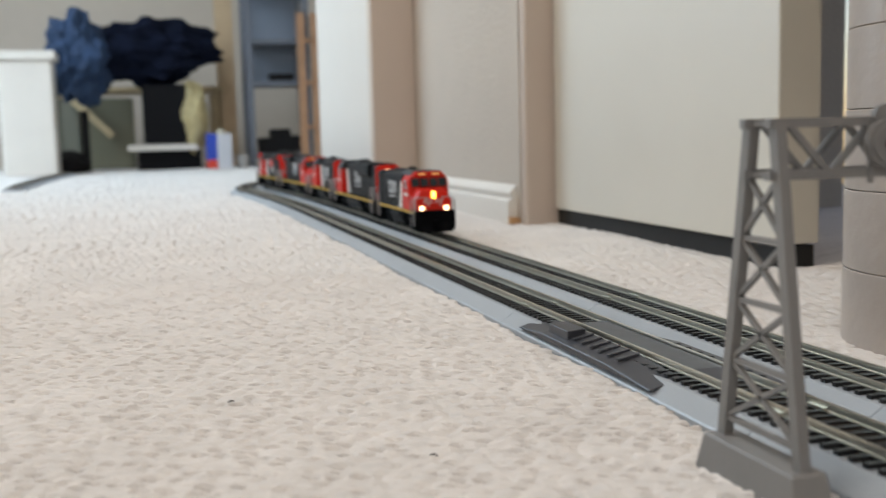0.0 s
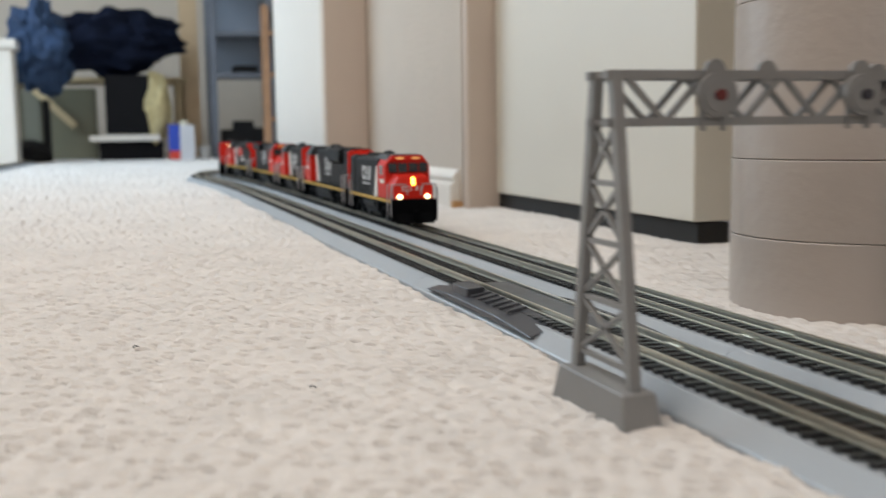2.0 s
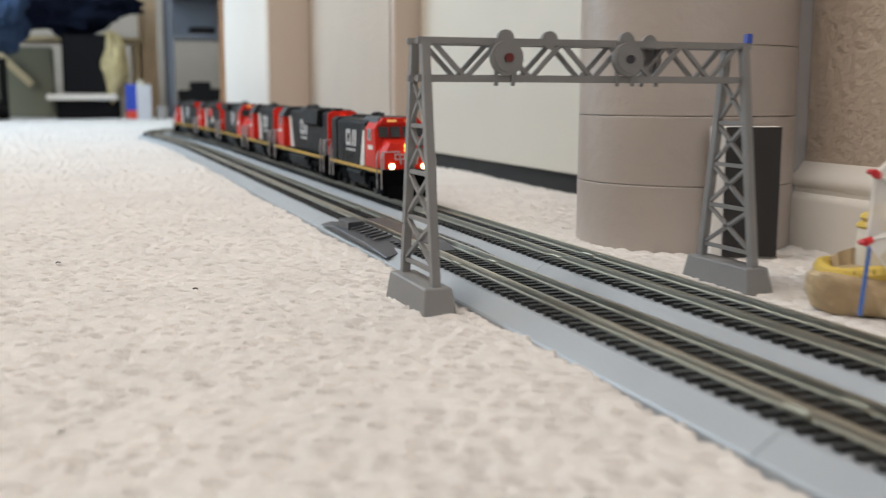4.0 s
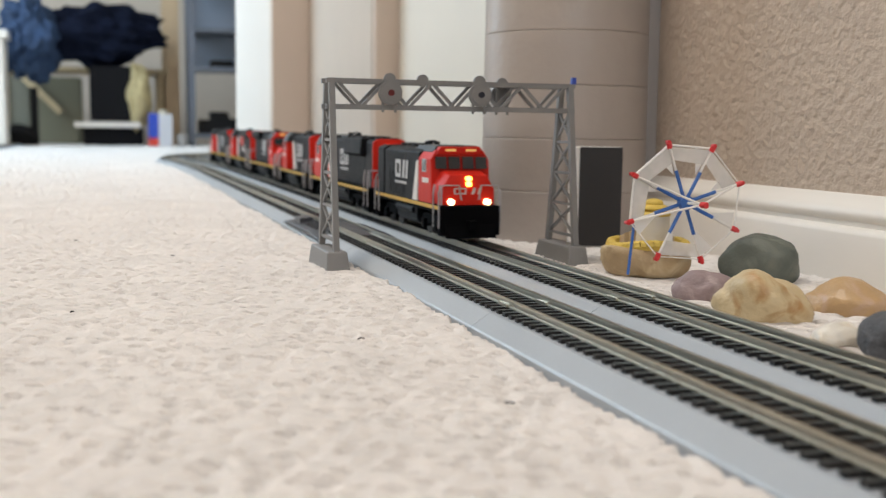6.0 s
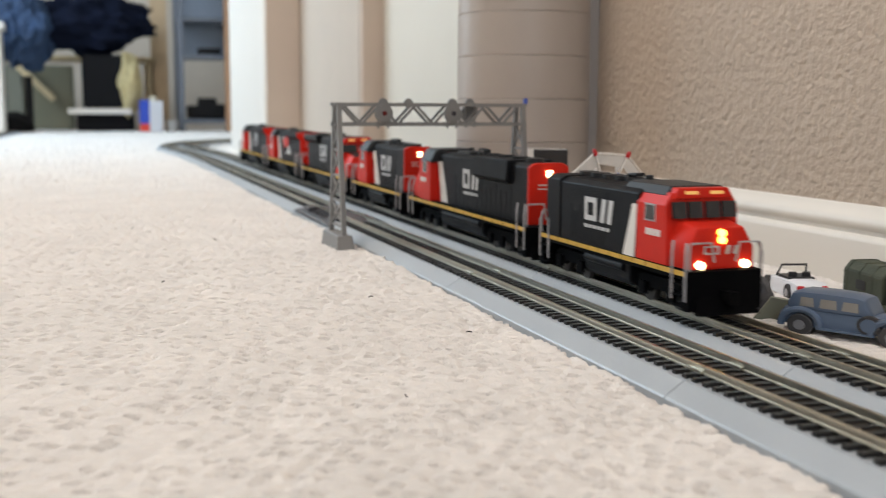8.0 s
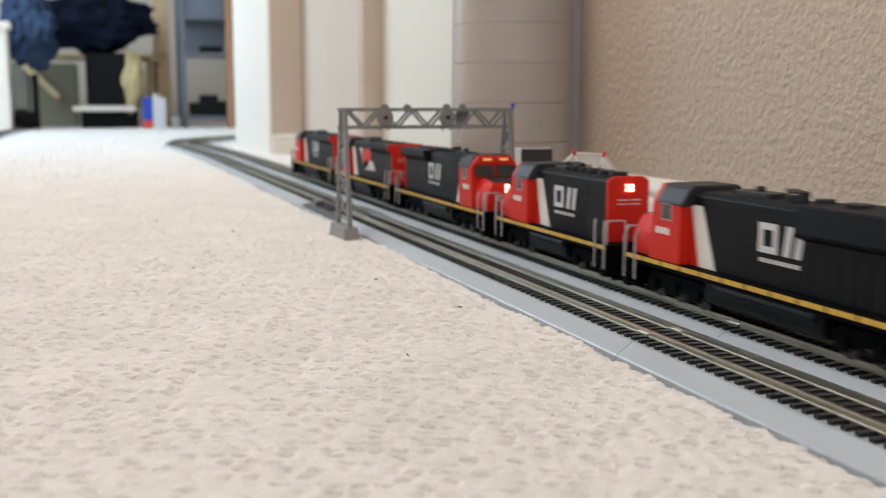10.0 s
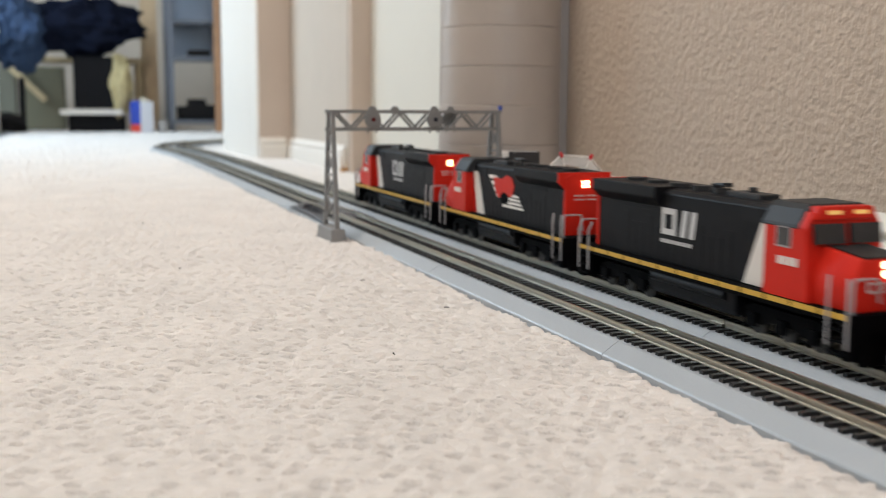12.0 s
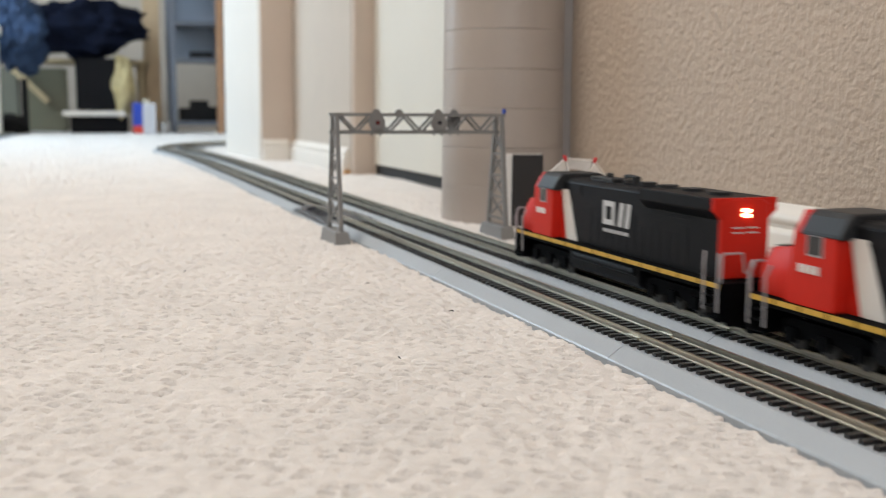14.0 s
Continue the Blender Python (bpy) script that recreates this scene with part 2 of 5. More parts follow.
def build_floor():
    xs, ys = fine_axis(-2.9, -0.46, 0.215, 0.9, 0.00115), fine_axis(-2.6, -0.58, 0.45, 4.6, 0.00115, 1.015)
    X, Y = np.meshgrid(xs, ys)
    rng = np.random.default_rng(4)
    pitch = 0.0074
    # the rows of loops run askew to the track
    U, V = 0.921 * X - 0.390 * Y, 0.390 * X + 0.921 * Y
    gy = np.floor(V / (pitch * 0.8)).astype(int)
    N = 2048
    jx, jy, jr = rng.uniform(0.22, 0.78, (N, N)), rng.uniform(0.38, 0.62, (N, N)), rng.uniform(0.80, 1.15, (N, N))
    shift, pit = rng.uniform(0, 1, N), rng.uniform(0, 1, (N, N))
    H = np.zeros_like(X)
    D = np.zeros_like(X)
    for dy in (-1, 0, 1):
        cy = (gy + dy) % N
        gx = np.floor(U / pitch - shift[cy]).astype(int)
        for dx in (-1, 0, 1):
            cx = (gx + dx) % N
            px, py = (gx + dx + shift[cy] + jx[cy, cx]) * pitch, (gy + dy + jy[cy, cx]) * pitch * 0.8
            H += (jr[cy, cx] * np.clip(1 - ((U - px) / 0.0056) ** 2 - ((V - py) / 0.0043) ** 2, 0, 1) ** 0.7) ** 4
            # small pits between the rows of loops
            px, py = px + 0.4 * pitch, py + 0.4 * pitch
            d2 = ((U - px) / 0.0028) ** 2 + ((V - py) / 0.0015) ** 2
            D = np.maximum(D, np.where(pit[cy, cx] < 0.50, (0.0035 + 0.0100 * pit[cy, cx]) * np.clip(1 - d2, 0, 1), 0))
    Z = -0.0009 + 0.0020 * H ** 0.25 - D
    Z += 0.0012 * np.sin(X * 23 + 1.7 * np.sin(Y * 9)) * np.sin(Y * 17)
    Z = np.where((X > -0.0250 + 0.0010 * np.sin(Y * 190 + 2 * np.sin(Y * 71))) & (X < 0.0738) & (Y < 1.05), -0.0045, Z)
    verts = np.stack([X.ravel(), Y.ravel(), Z.ravel()], 1)
    nx, ny = len(xs), len(ys)
    i = (np.arange(ny - 1)[:, None] * nx + np.arange(nx - 1)[None, :]).ravel()
    faces = np.stack([i, i + 1, i + nx + 1, i + nx], 1)
    me = bpy.data.meshes.new("floor")
    me.vertices.add(len(verts))
    me.vertices.foreach_set("co", verts.ravel())
    me.loops.add(faces.size)
    me.loops.foreach_set("vertex_index", faces.ravel())
    me.polygons.add(len(faces))
    me.polygons.foreach_set("loop_start", np.arange(0, faces.size, 4))
    me.update(calc_edges=True)
    me.polygons.foreach_set("use_smooth", [True] * len(faces))
    me.materials.append(M_CARPET)
    return tagged(new("floor", me), "cream looped-pile carpet with a nubbly surface", "floor", kind="structure")


build_floor()


# ---------------------------------------------------------------- walls
def wall(name, x0, x1, y0, y1, z0, z1, mat, label):
    bm = B()
    box(bm, x0, x1, y0, y1, z0, z1)
    return solid(name, bm, mat, label, "wall", "structure")


H = 2.4
wall("wall_east", 0.218, 0.318, -2.6, 0.098, -0.01, H, M_WALL, "taupe wall with an orange-peel plaster texture")
wall("wall_recess", 0.285, 0.60, 0.098, 0.384, -0.01, H, M_WALL2, "beige painted wall of a recess")
wall("wall_recess_side", 0.3185, 0.60, 0.02, 0.0975, -0.01, H, M_WALL2, "beige painted side of a recess")
wall("wall_closet", 0.300, 0.60, 0.384, 0.815, 0.9, H, M_WALL2, "beige wall over a cream door")
wall("wall_hall", 0.192, 0.60, 0.815, 1.262, -0.01, H, M_WALL2, "beige painted hall wall")
wall("wall_end", 0.182, 0.60, 1.262, 1.62, -0.01, H, M_WALL2, "beige painted end of the hall wall")
wall("wall_far_side", 0.90, 1.0, 1.62, 4.7, -0.01, H, M_WALL2, "beige painted wall of the far room")
wall("wall_far_return", 0.60, 1.0, 1.50, 1.62, -0.01, H, M_WALL2, "beige painted wall of the far room")
wall("wall_north", -1.45, 1.0, 4.05, 4.7, -0.01, H, M_WALL2, "beige painted wall behind stored things")
# unseen south wall, split to hold the added window
for i, (x0, x1, z0, z1) in enumerate(((-1.45, -1.2, 0, H), (0.1, 0.33, 0, H), (-1.2, 0.1, 0, 0.6), (-1.2, 0.1, 1.9, H))):
    wall("wall_south_%d" % (i + 1), x0, x1, -2.7, -2.6, z0 - 0.01, z1, M_WALL2, "plain beige wall out of view, around an added window")
# unseen west wall, placed near so its window brightens the far carpet
for i, (y0, y1, z0, z1) in enumerate(((-2.6, 1.6, 0, H), (3.3, 4.05, 0, H), (1.6, 3.3, 0, 0.2), (1.6, 3.3, 2.0, H))):
    wall("wall_west_%d" % (i + 1), -1.45, -1.35, y0, y1, z0 - 0.01, z1, M_WALL2, "unseen plain beige wall set close in around the far window")
bm = B()
box(bm, -1.45, 1.0, -2.7, 4.7, H, H + 0.08)
solid("ceiling", bm, M_CEIL, "plain white ceiling", "ceiling", "structure")


def window(name, m, w, h):
    """A framed window in a wall, drawn across local x and z."""
    g = thing(name, m, "unseen white-framed window around an area lamp", "window", kind="structure")
    for a, b, c, d in ((0, w, 0, .05), (0, w, h - .05, h), (0, .05, .05, h - .05), (w - .05, w, .05, h - .05), (w / 2 - .02, w / 2 + .02, .05, h - .05)):
        bm = B()
        box(bm, a, b, -0.025, 0.025, c, d)
        part("window_frame", bm, M_TRIM, g)


# both out of view; the south one is added to house a fill lamp
window("window_1", pose(-1.2, -2.655, 0.6), 1.3, 1.3)
window("window_2", pose(-1.405, 1.6, 0.2, 0, 0, 90), 1.7, 1.8)


def board_profile(h, t):
    return [(0, 0), (-t, 0), (-t, h * .56), (-t * .96, h * .60), (-t * .82, h * .63), (-t * .62, h * .645), (-t * .60, h * .70), (-t * .72, h * .73), (-t * .78, h * .77),
            (-t * .74, h * .82), (-t * .58, h * .87), (-t * .36, h * .92), (-t * .22, h * .97), (-t * .12, h), (0, h)]


def baseboard(name, x, y0, y1, h, t, label):
    bm = B()
    prism(bm, [(x + a, b) for a, b in board_profile(h, t)], y0, y1, "y")
    return solid(name, bm, M_TRIM, label, "baseboard", "structure", smooth=True)


baseboard("baseboard_1", 0.218, -2.6, 0.098, 0.046, 0.012, "white moulded baseboard along a textured wall")
bb = baseboard("baseboard_2", 0.192, 0.826, 1.249, 0.042, 0.011, "white moulded baseboard with a chipped bare end")
bm = B()
box(bm, 0.1815, 0.1918, 0.816, 0.8256, 0, 0.007)
solid("trim", bm, M_RAWWOOD, "bare chipped wood at the end of a baseboard", "trim", "structure")

# tan casing beside the door and the white corner post
bm = B()
box(bm, 0.1925, 0.2660, 0.8000, 0.8145, -0.005, 2.1)
bevel(bm, 0.004)
solid("trim_casing", bm, M_CASING, "tan painted door casing", "trim", "structure")
bm = B()
prism(bm, [(0.112, 1.62), (0.126, 1.268), (0.130, 1.2630), (0.1815, 1.2630), (0.1815, 1.62)], -0.005, H, "z")
solid("trim_post", bm, M_TRIM, "white painted corner post at the end of the hall", "trim", "structure")
bm = B()
box(bm, 0.128, 0.1915, 1.2500, 1.2618, -0.005, H)
bevel(bm, 0.002)
solid("trim_jamb", bm, M_CASING, "tan painted jamb beside the white corner post", "trim", "structure")
bm = B()
prism(bm, [(1.2498 + a, b) for a, b in board_profile(0.042, 0.010)], 0.129, 0.180, "x")
solid("baseboard_3", bm, M_TRIM, "short white baseboard across a tan jamb", "baseboard", "structure")
bm = B()
box(bm, 0.192, 0.198, 0.0605, 0.078, 0, H)
box(bm, 0.198, 0.2295, 0.0605, 0.066, 0, H)
solid("trim_edge", bm, M_STEELTRIM, "grey metal edge trim at a wall corner", "trim", "structure",
      m=pose(0.0135, 0.038, 0))

# cream door; a black strip stands for the shade in the gap beneath
d = thing("door_1", Matrix.Identity(4), "cream painted flat door standing over a dark gap", "door", kind="structure")
bm = B()
box(bm, 0.225, 0.259, 0.388, 0.798, 0.0165, 2.05)
bevel(bm, 0.002)
part("door_leaf", bm, M_DOOR, d)
bm = B()
box(bm, 0.229, 0.255, 0.3885, 0.7975, -0.004, 0.0155)
part("door_sweep", bm, M_BLACKGAP, d, "black strip standing for the shade under the door")


# ---------------------------------------------------------------- things by the wall
def column(m):
    c = thing("storage_drum", m, "tall taupe plastic drum of stacked rings with fine seams", "drum")
    z = -0.002
    while z < 0.62:
        h = 0.0365
        bm = B()
        r = 0.0605 - 0.003 * min(1, z / 0.5)
        prism(bm, [(r * math.cos(a), r * math.sin(a)) for a in np.linspace(0, 2 * math.pi, 96, endpoint=False)], z + 0.00015, z + h - 0.00015, "z")
        e = [e for e in bm.edges if abs(e.verts[0].co.z - e.verts[1].co.z) < 1e-6]
        bmesh.ops.bevel(bm, geom=e, offset=0.0004, segments=1, affect="EDGES")
        part("ring", bm, M_COLUMN, c, smooth=True)
        z += h
    return c


column(pose(0.166, 0.139, 0))


def display_box(m):
    b = thing("cardboard_box", m, "small box with a black front and white side", "box")
    bm = B()
    box(bm, -0.0200, 0.0143, -0.0035, 0.0035, 0, 0.0665)
    bevel(bm, 0.0006, 1)
    part("carton", bm, material("white_card", (0.75, 0.73, 0.70), 0.5, vary=.05), b)
    bm = B()
    box(bm, -0.0140, 0.0145, -0.0047, -0.0037, 0.0005, 0.0662)
    part("front_panel", bm, material("black_card", (0.012, 0.010, 0.010), 0.45, vary=.2), b, "black front panel")
    return b


display_box(pose(0.1580, 0.0660, 0, 0, 0, -14))


# ---------------------------------------------------------------- track
RAIL_TOP = 0.0115
SECTION = 0.2286


def run_path(segments, x, y):
    """Samples (x, y, heading) every 4 mm along straight and curved pieces; heading 0 looks along +y, left is positive."""
    out, h, step = [(x, y, 0.0)], 0.0, 0.004
    for length, curve in segments:
        for _ in range(round(length / step)):
            h += curve * step
            x, y = x - math.sin(h) * step, y + math.cos(h) * step
            out.append((x, y, h))
    return np.array(out)


START = -2.2
NEAR_PATH = run_path([(3.25, 0), (0.55, 1 / 7), (0.95, -1 / 0.56)], 0.0, START)
FAR_PATH = run_path([(3.25, 0), (0.55, 1 / 7), (0.95, -1 / 0.511)], 0.0493, START)


def along(path, s):
    i = min(max((s - START) / 0.004, 0), len(path) - 1.001)
    k = int(i)
    return path[k] + (path[k + 1] - path[k]) * (i - k)


def sweep(bm, path, s0, s1, outline, step):
    n = max(1, int(math.ceil((s1 - s0) / step)))
    rings = []
    for i in range(n + 1):
        x, y, h = along(path, s0 + (s1 - s0) * i / n)
        c, s = math.cos(h), math.sin(h)
        rings.append([bm.verts.new((x + a * c, y + a * s, z)) for a, z in outline])
    k = len(outline)
    for r1, r2 in zip(rings[:-1], rings[1:]):
        for i in range(k):
            bm.faces.new((r1[i], r1[(i + 1) % k], r2[(i + 1) % k], r2[i]))
    bm.faces.new(rings[0][::-1])
    bm.faces.new(rings[-1])


BED = [(-0.0246, -0.004), (-0.0246, 0.0012), (-0.0241, 0.0020), (-0.0172, 0.0066), (-0.0165, 0.0069), (0.0165, 0.0069), (0.0172, 0.0066),
       (0.0241, 0.0020), (0.0246, 0.0012), (0.0246, -0.004)]
WEB = [(-0.0090, 0.0066), (-0.0090, 0.0077), (0.0090, 0.0077), (0.0090, 0.0066)]
RAIL = [(-0.0010, 0.0084), (-0.0010, 0.0088), (-0.0004, 0.0092), (-0.0004, 0.0106), (-0.00062, 0.0109), (-0.00055, 0.0115), (0.00055, 0.0115),
        (0.00062, 0.0109), (0.0004, 0.0106), (0.0004, 0.0092), (0.0010, 0.0088), (0.0010, 0.0084)]
bm = B()
box(bm, -0.0150, 0.0150, -0.00125, 0.00125, 0.0066, 0.0084)
TIE_MESH = mesh_of(bm, M_TIE, "tie")
bm = B()
box(bm, -0.0016, 0.0016, -0.0045, 0.0045, 0.0084, 0.0096)
JOINER_MESH = mesh_of(bm, M_RAIL, "rail_joiner")


def track(path, first, label, last=4.6):
    s = first
    while s < START + last:
        s1 = s + SECTION
        mx, my, mh = along(path, (s + s1) / 2)
        base = pose(mx, my, 0, 0, 0, math.degrees(mh))
        inv = base.inverted()
        t = thing("track_section", base, label, "track", "model railway track")
        far = my > 1.15 or my < -0.95
        for name, outline, mat, off, gap in (("roadbed", BED, M_ROADBED, 0, 0.0002), ("tie_web", WEB, M_WEB, 0, 0.0006), ("rail", RAIL, M_RAIL, -0.00825, 0.0002), ("rail", RAIL, M_RAIL, 0.00825, 0.0002)):
            bm = B()
            sweep(bm, path, s + gap, s1 - gap, [(a + off, z) for a, z in outline], 0.5 if abs(mh) < 1e-6 else 0.02)
            bmesh.ops.transform(bm, matrix=inv, verts=bm.verts)
            part(name, bm, mat, t)
        ties = B() if far else None
        for k in range(36):
            x, y, h = along(path, s + (k + 0.5) * SECTION / 36)
            m = inv @ pose(x, y, 0, 0, 0, math.degrees(h))
            if far:
                v = box(ties, -0.0150, 0.0150, -0.00125, 0.00125, 0.0066, 0.0084)
                bmesh.ops.transform(ties, matrix=m, verts=v)
            else:
                ob = new("tie", TIE_MESH)
                ob.parent = t
                ob.matrix_local = m
        if far:
            tagged(part("tie_run", ties, M_TIE, t), kind="stuff")
        else:
            for off in (-0.00825, 0.00825):
                ob = new("rail_joiner", JOINER_MESH)
                ob.parent = t
                ob.matrix_local = inv @ pose(*along(path, s + 0.005)[:2], 0) @ pose(off, 0, 0)
        s = s1


track(NEAR_PATH, 0.036 - SECTION * 9, "black-tied model track on grey plastic roadbed, empty")
track(FAR_PATH, 0.040 - SECTION * 9, "black-tied model track on grey roadbed carrying a train")

# the far side of the loop, across the carpet
track(run_path([(1.0, -1 / 8)], -0.455, 2.08), START, "black-tied model track on grey roadbed, far across the carpet", 0.85)


def rerailer(m):
    r = thing("rerailer", m, "charcoal plastic rerailing ramps set over a model track", "rerailer")
    for sgn, wide, y0, y1 in ((-1, 0.0246, -0.055, 0.085), (1, 0.0190, -0.105, 0.030)):
        bm = B()
        prism(bm, [(y0, 0.0070), (y1, 0.0070), (y1, 0.0076), (y1 - 0.03, 0.0098), (y0 + 0.04, 0.0098), (y0, 0.0078)], 0, 1, "y")
        for v in bm.verts:
            out = v.co.y > 0.5
            v.co = Vector((sgn * (wide if out else 0.0102), v.co.x, (v.co.z - (0.0035 if wide > 0.02 else 0.001)) if out else v.co.z))
        bevel(bm, 0.0004, 1)
        part("ramp", bm, M_RERAIL, r)
        for k in range(8):
            y = y0 + 0.035 + k * 0.009
            bm = B()
            prism(bm, [(sgn * 0.0106, 0.0092), (sgn * (wide - 0.004), 0.0078 if wide > 0.02 else 0.0090), (sgn * (wide - 0.004), 0.0086 if wide > 0.02 else 0.0098), (sgn * 0.0106, 0.0104)], y, y + 0.0022, "y")
            part("rib", bm, M_RERAIL, r)
    bm = B()
    prism(bm, [(-0.070, 0.0080), (0.060, 0.0080), (0.050, 0.0107), (-0.055, 0.0107)], -0.0066, 0.0066, "y")
    bmesh.ops.rotate(bm, cent=(0, 0, 0), matrix=Matrix.Rotation(radians(90), 3, "Z"), verts=bm.verts)
    part("center_plate", bm, M_RERAIL, r)
    bm = B()
    prism(bm, [(-0.0215, 0.0060), (-0.0125, 0.0085), (-0.0125, 0.0118), (-0.0215, 0.0112)], 0.030, 0.052, "y")
    bevel(bm, 0.0003, 1)
    part("tab", bm, M_RERAIL, r)
    return r


rerailer(pose(0, 0.152, 0))


# ---------------------------------------------------------------- signal bridge
def signal_bridge(m):
    g = thing("signal_bridge", m, "grey plastic model signal bridge of open truss work", "signal bridge")
    TOP, DEEP = 0.1022, 0.0140
    y0, y1 = -0.0060, 0.0060
    xl, xr = -0.0386, 0.1025
    for x in (xl, xr):
        bm = B()
        prism(bm, [(-0.0068, -0.003), (0.0068, -0.003), (0.0054, 0.0105), (-0.0054, 0.0105)], -0.0260, 0.0260, "y")
        for v in bm.verts:
            if v.co.z > 0:
                v.co.y *= 0.86
        bevel(bm, 0.0006, 1)
        f = part("footing", bm, M_BRIDGE, g)
        f.location.x = x
        spread = 0.0190
        for sy in (-1, 1):
            bm = B()
            bar(bm, (x, sy * spread, 0.010), (x, sy * 0.0060, TOP), 0.0036, 0.0032)
            part("leg", bm, M_BRIDGE, g)
        zs = np.linspace(0.016, TOP - DEEP, 5)
        wd = lambda z: spread + (0.0060 - spread) * (z - 0.010) / (TOP - 0.010)
        for za, zb in zip(zs[:-1], zs[1:]):
            for sgn in (-1, 1):
                bm = B()
                bar(bm, (x, sgn * wd(za), za), (x, -sgn * wd(zb), zb), 0.0016, 0.0014)
                part("cross_brace", bm, M_BRIDGE, g)
            bm = B()
            bar(bm, (x, -wd(za), za), (x, wd(za), za), 0.0016)
            part("strut", bm, M_BRIDGE, g)
    for y in (y0, y1):
        for z in (TOP, TOP - DEEP):
            bm = B()
            bar(bm, (xl - 0.003, y, z), (xr + 0.003, y, z), 0.0026, 0.0026)
            part("chord", bm, M_BRIDGE, g)
        n = 10
        xs = np.linspace(xl + 0.003, xr - 0.003, n + 1)
        for i in range(n):
            za, zb = (TOP, TOP - DEEP) if i % 2 == 0 else (TOP - DEEP, TOP)
            bm = B()
            bar(bm, (xs[i], y, za), (xs[i + 1], y, zb), 0.0017, 0.0017)
            part("diagonal", bm, M_BRIDGE, g)
    for x in np.linspace(xl, xr, 8):
        for z in (TOP, TOP - DEEP):
            bm = B()
            bar(bm, (x, y0, z), (x, y1, z), 0.0015)
            part("tie_bar", bm, M_BRIDGE, g)
    for x, side, lens in ((-0.0066, -1, M_REDLENS), (0.0457, -1, M_DARKLENS), (0.0655, 1, M_DARKLENS)):
        y = (y0 - 0.0035) if side < 0 else (y1 + 0.0035)
        zc = TOP - 0.0062
        bm = B()
        cyl(bm, (x, y, zc), 0.0066, 0.0022, "y", 32)
        cyl(bm, (x, y + 0.0012 * side, zc), 0.0052, 0.0012, "y", 32)
        s = part("signal_head", bm, M_BRIDGE, g)
        bm = B()
        cyl(bm, (x, y + 0.0018 * side, zc), 0.0017, 0.0030, "y", 16)
        part("lens", bm, lens, s)
        bm = B()
        for dx in (-0.0035, 0.0035):
            bar(bm, (x + dx, y - side * 0.002, TOP - DEEP - 0.0028), (x + dx, y - side * 0.002, TOP + 0.001), 0.0013)
        part("bracket", bm, M_BRIDGE, s)
        bm = B()
        cyl(bm, (x, y - side * 0.0015, TOP + 0.0012), 0.0034, 0.0018, "y", 20)
        part("crown", bm, M_BRIDGE, s)
    for x in (0.0128,):
        bm = B()
        cyl(bm, (x, y0, TOP + 0.001), 0.0034, 0.0020, "y", 16)
        part("bracket", bm, M_BRIDGE, g)
    bm = B()
    box(bm, xr + 0.0010, xr + 0.0036, y0 - 0.001, y0 + 0.0016, TOP + 0.0013, TOP + 0.0052)
    part("lamp_cap", bm, M_BLUE, g, "blue plastic tip")
    return g


signal_bridge(pose(0, 0.0025, 0))


# ---------------------------------------------------------------- locomotives
def hood_outline(w, z0, z1, cut):
    return [(-w, z0), (w, z0), (w, z1 - cut), (w - cut, z1 - cut * 0.25), (w - cut * 1.8, z1), (-w + cut * 1.8, z1), (-w + cut, z1 - cut * 0.25), (-w, z1 - cut)]


def plate(outline, y, t):
    """A thin plate on a side of the body, from (x, z) corners."""
    bm = B()
    prism(bm, outline, y - t / 2, y + t / 2, "y")
    return bm


def marking(loco, xc, zc, w, h, y):
    """The road's emblem as plain shapes: an open ring and a slanted block, with a bar beneath."""
    s = 1 if y > 0 else -1
    q = 0.22 * h
    f = -s
    x0, x1 = xc - f * w * 0.50, xc - f * w * 0.04
    xa, xb = sorted((x0, x1))
    bm = B()
    yy = sorted((y, y + s * 0.00022))
    for a, b, c, d in ((xa, xb, zc + h / 2 - q, zc + h / 2), (xa, xb, zc - h / 2, zc - h / 2 + q), (xa, xa + q, zc - h / 2 + q, zc + h / 2 - q), (xb - q, xb, zc - h / 2 + q, zc + h / 2 - q)):
        box(bm, a, b, *yy, c, d)
    part("emblem_ring", bm, M_LOGO, loco, "pale emblem ring")
    bm = B()
    lean = 0.16 * h
    for k in (0.10, 0.36):
        a = xc + f * w * k
        prism(bm, [(a, zc - h / 2), (a + f * w * 0.15, zc - h / 2), (a + f * (w * 0.15 - lean * s * f), zc + h / 2), (a - f * lean * s * f, zc + h / 2)], *yy, "y")
    part("emblem_block", bm, M_LOGO, loco, "pale emblem block")
    bm = B()
    for i in range(6):
        xi = xc - w * 0.5 + w * i / 6
        box(bm, xi, xi + w * 0.12, *yy, zc - h * 0.82, zc - h * 0.68)
    part("marking_bar", bm, M_LOGO, loco, "pale line of tiny marks")


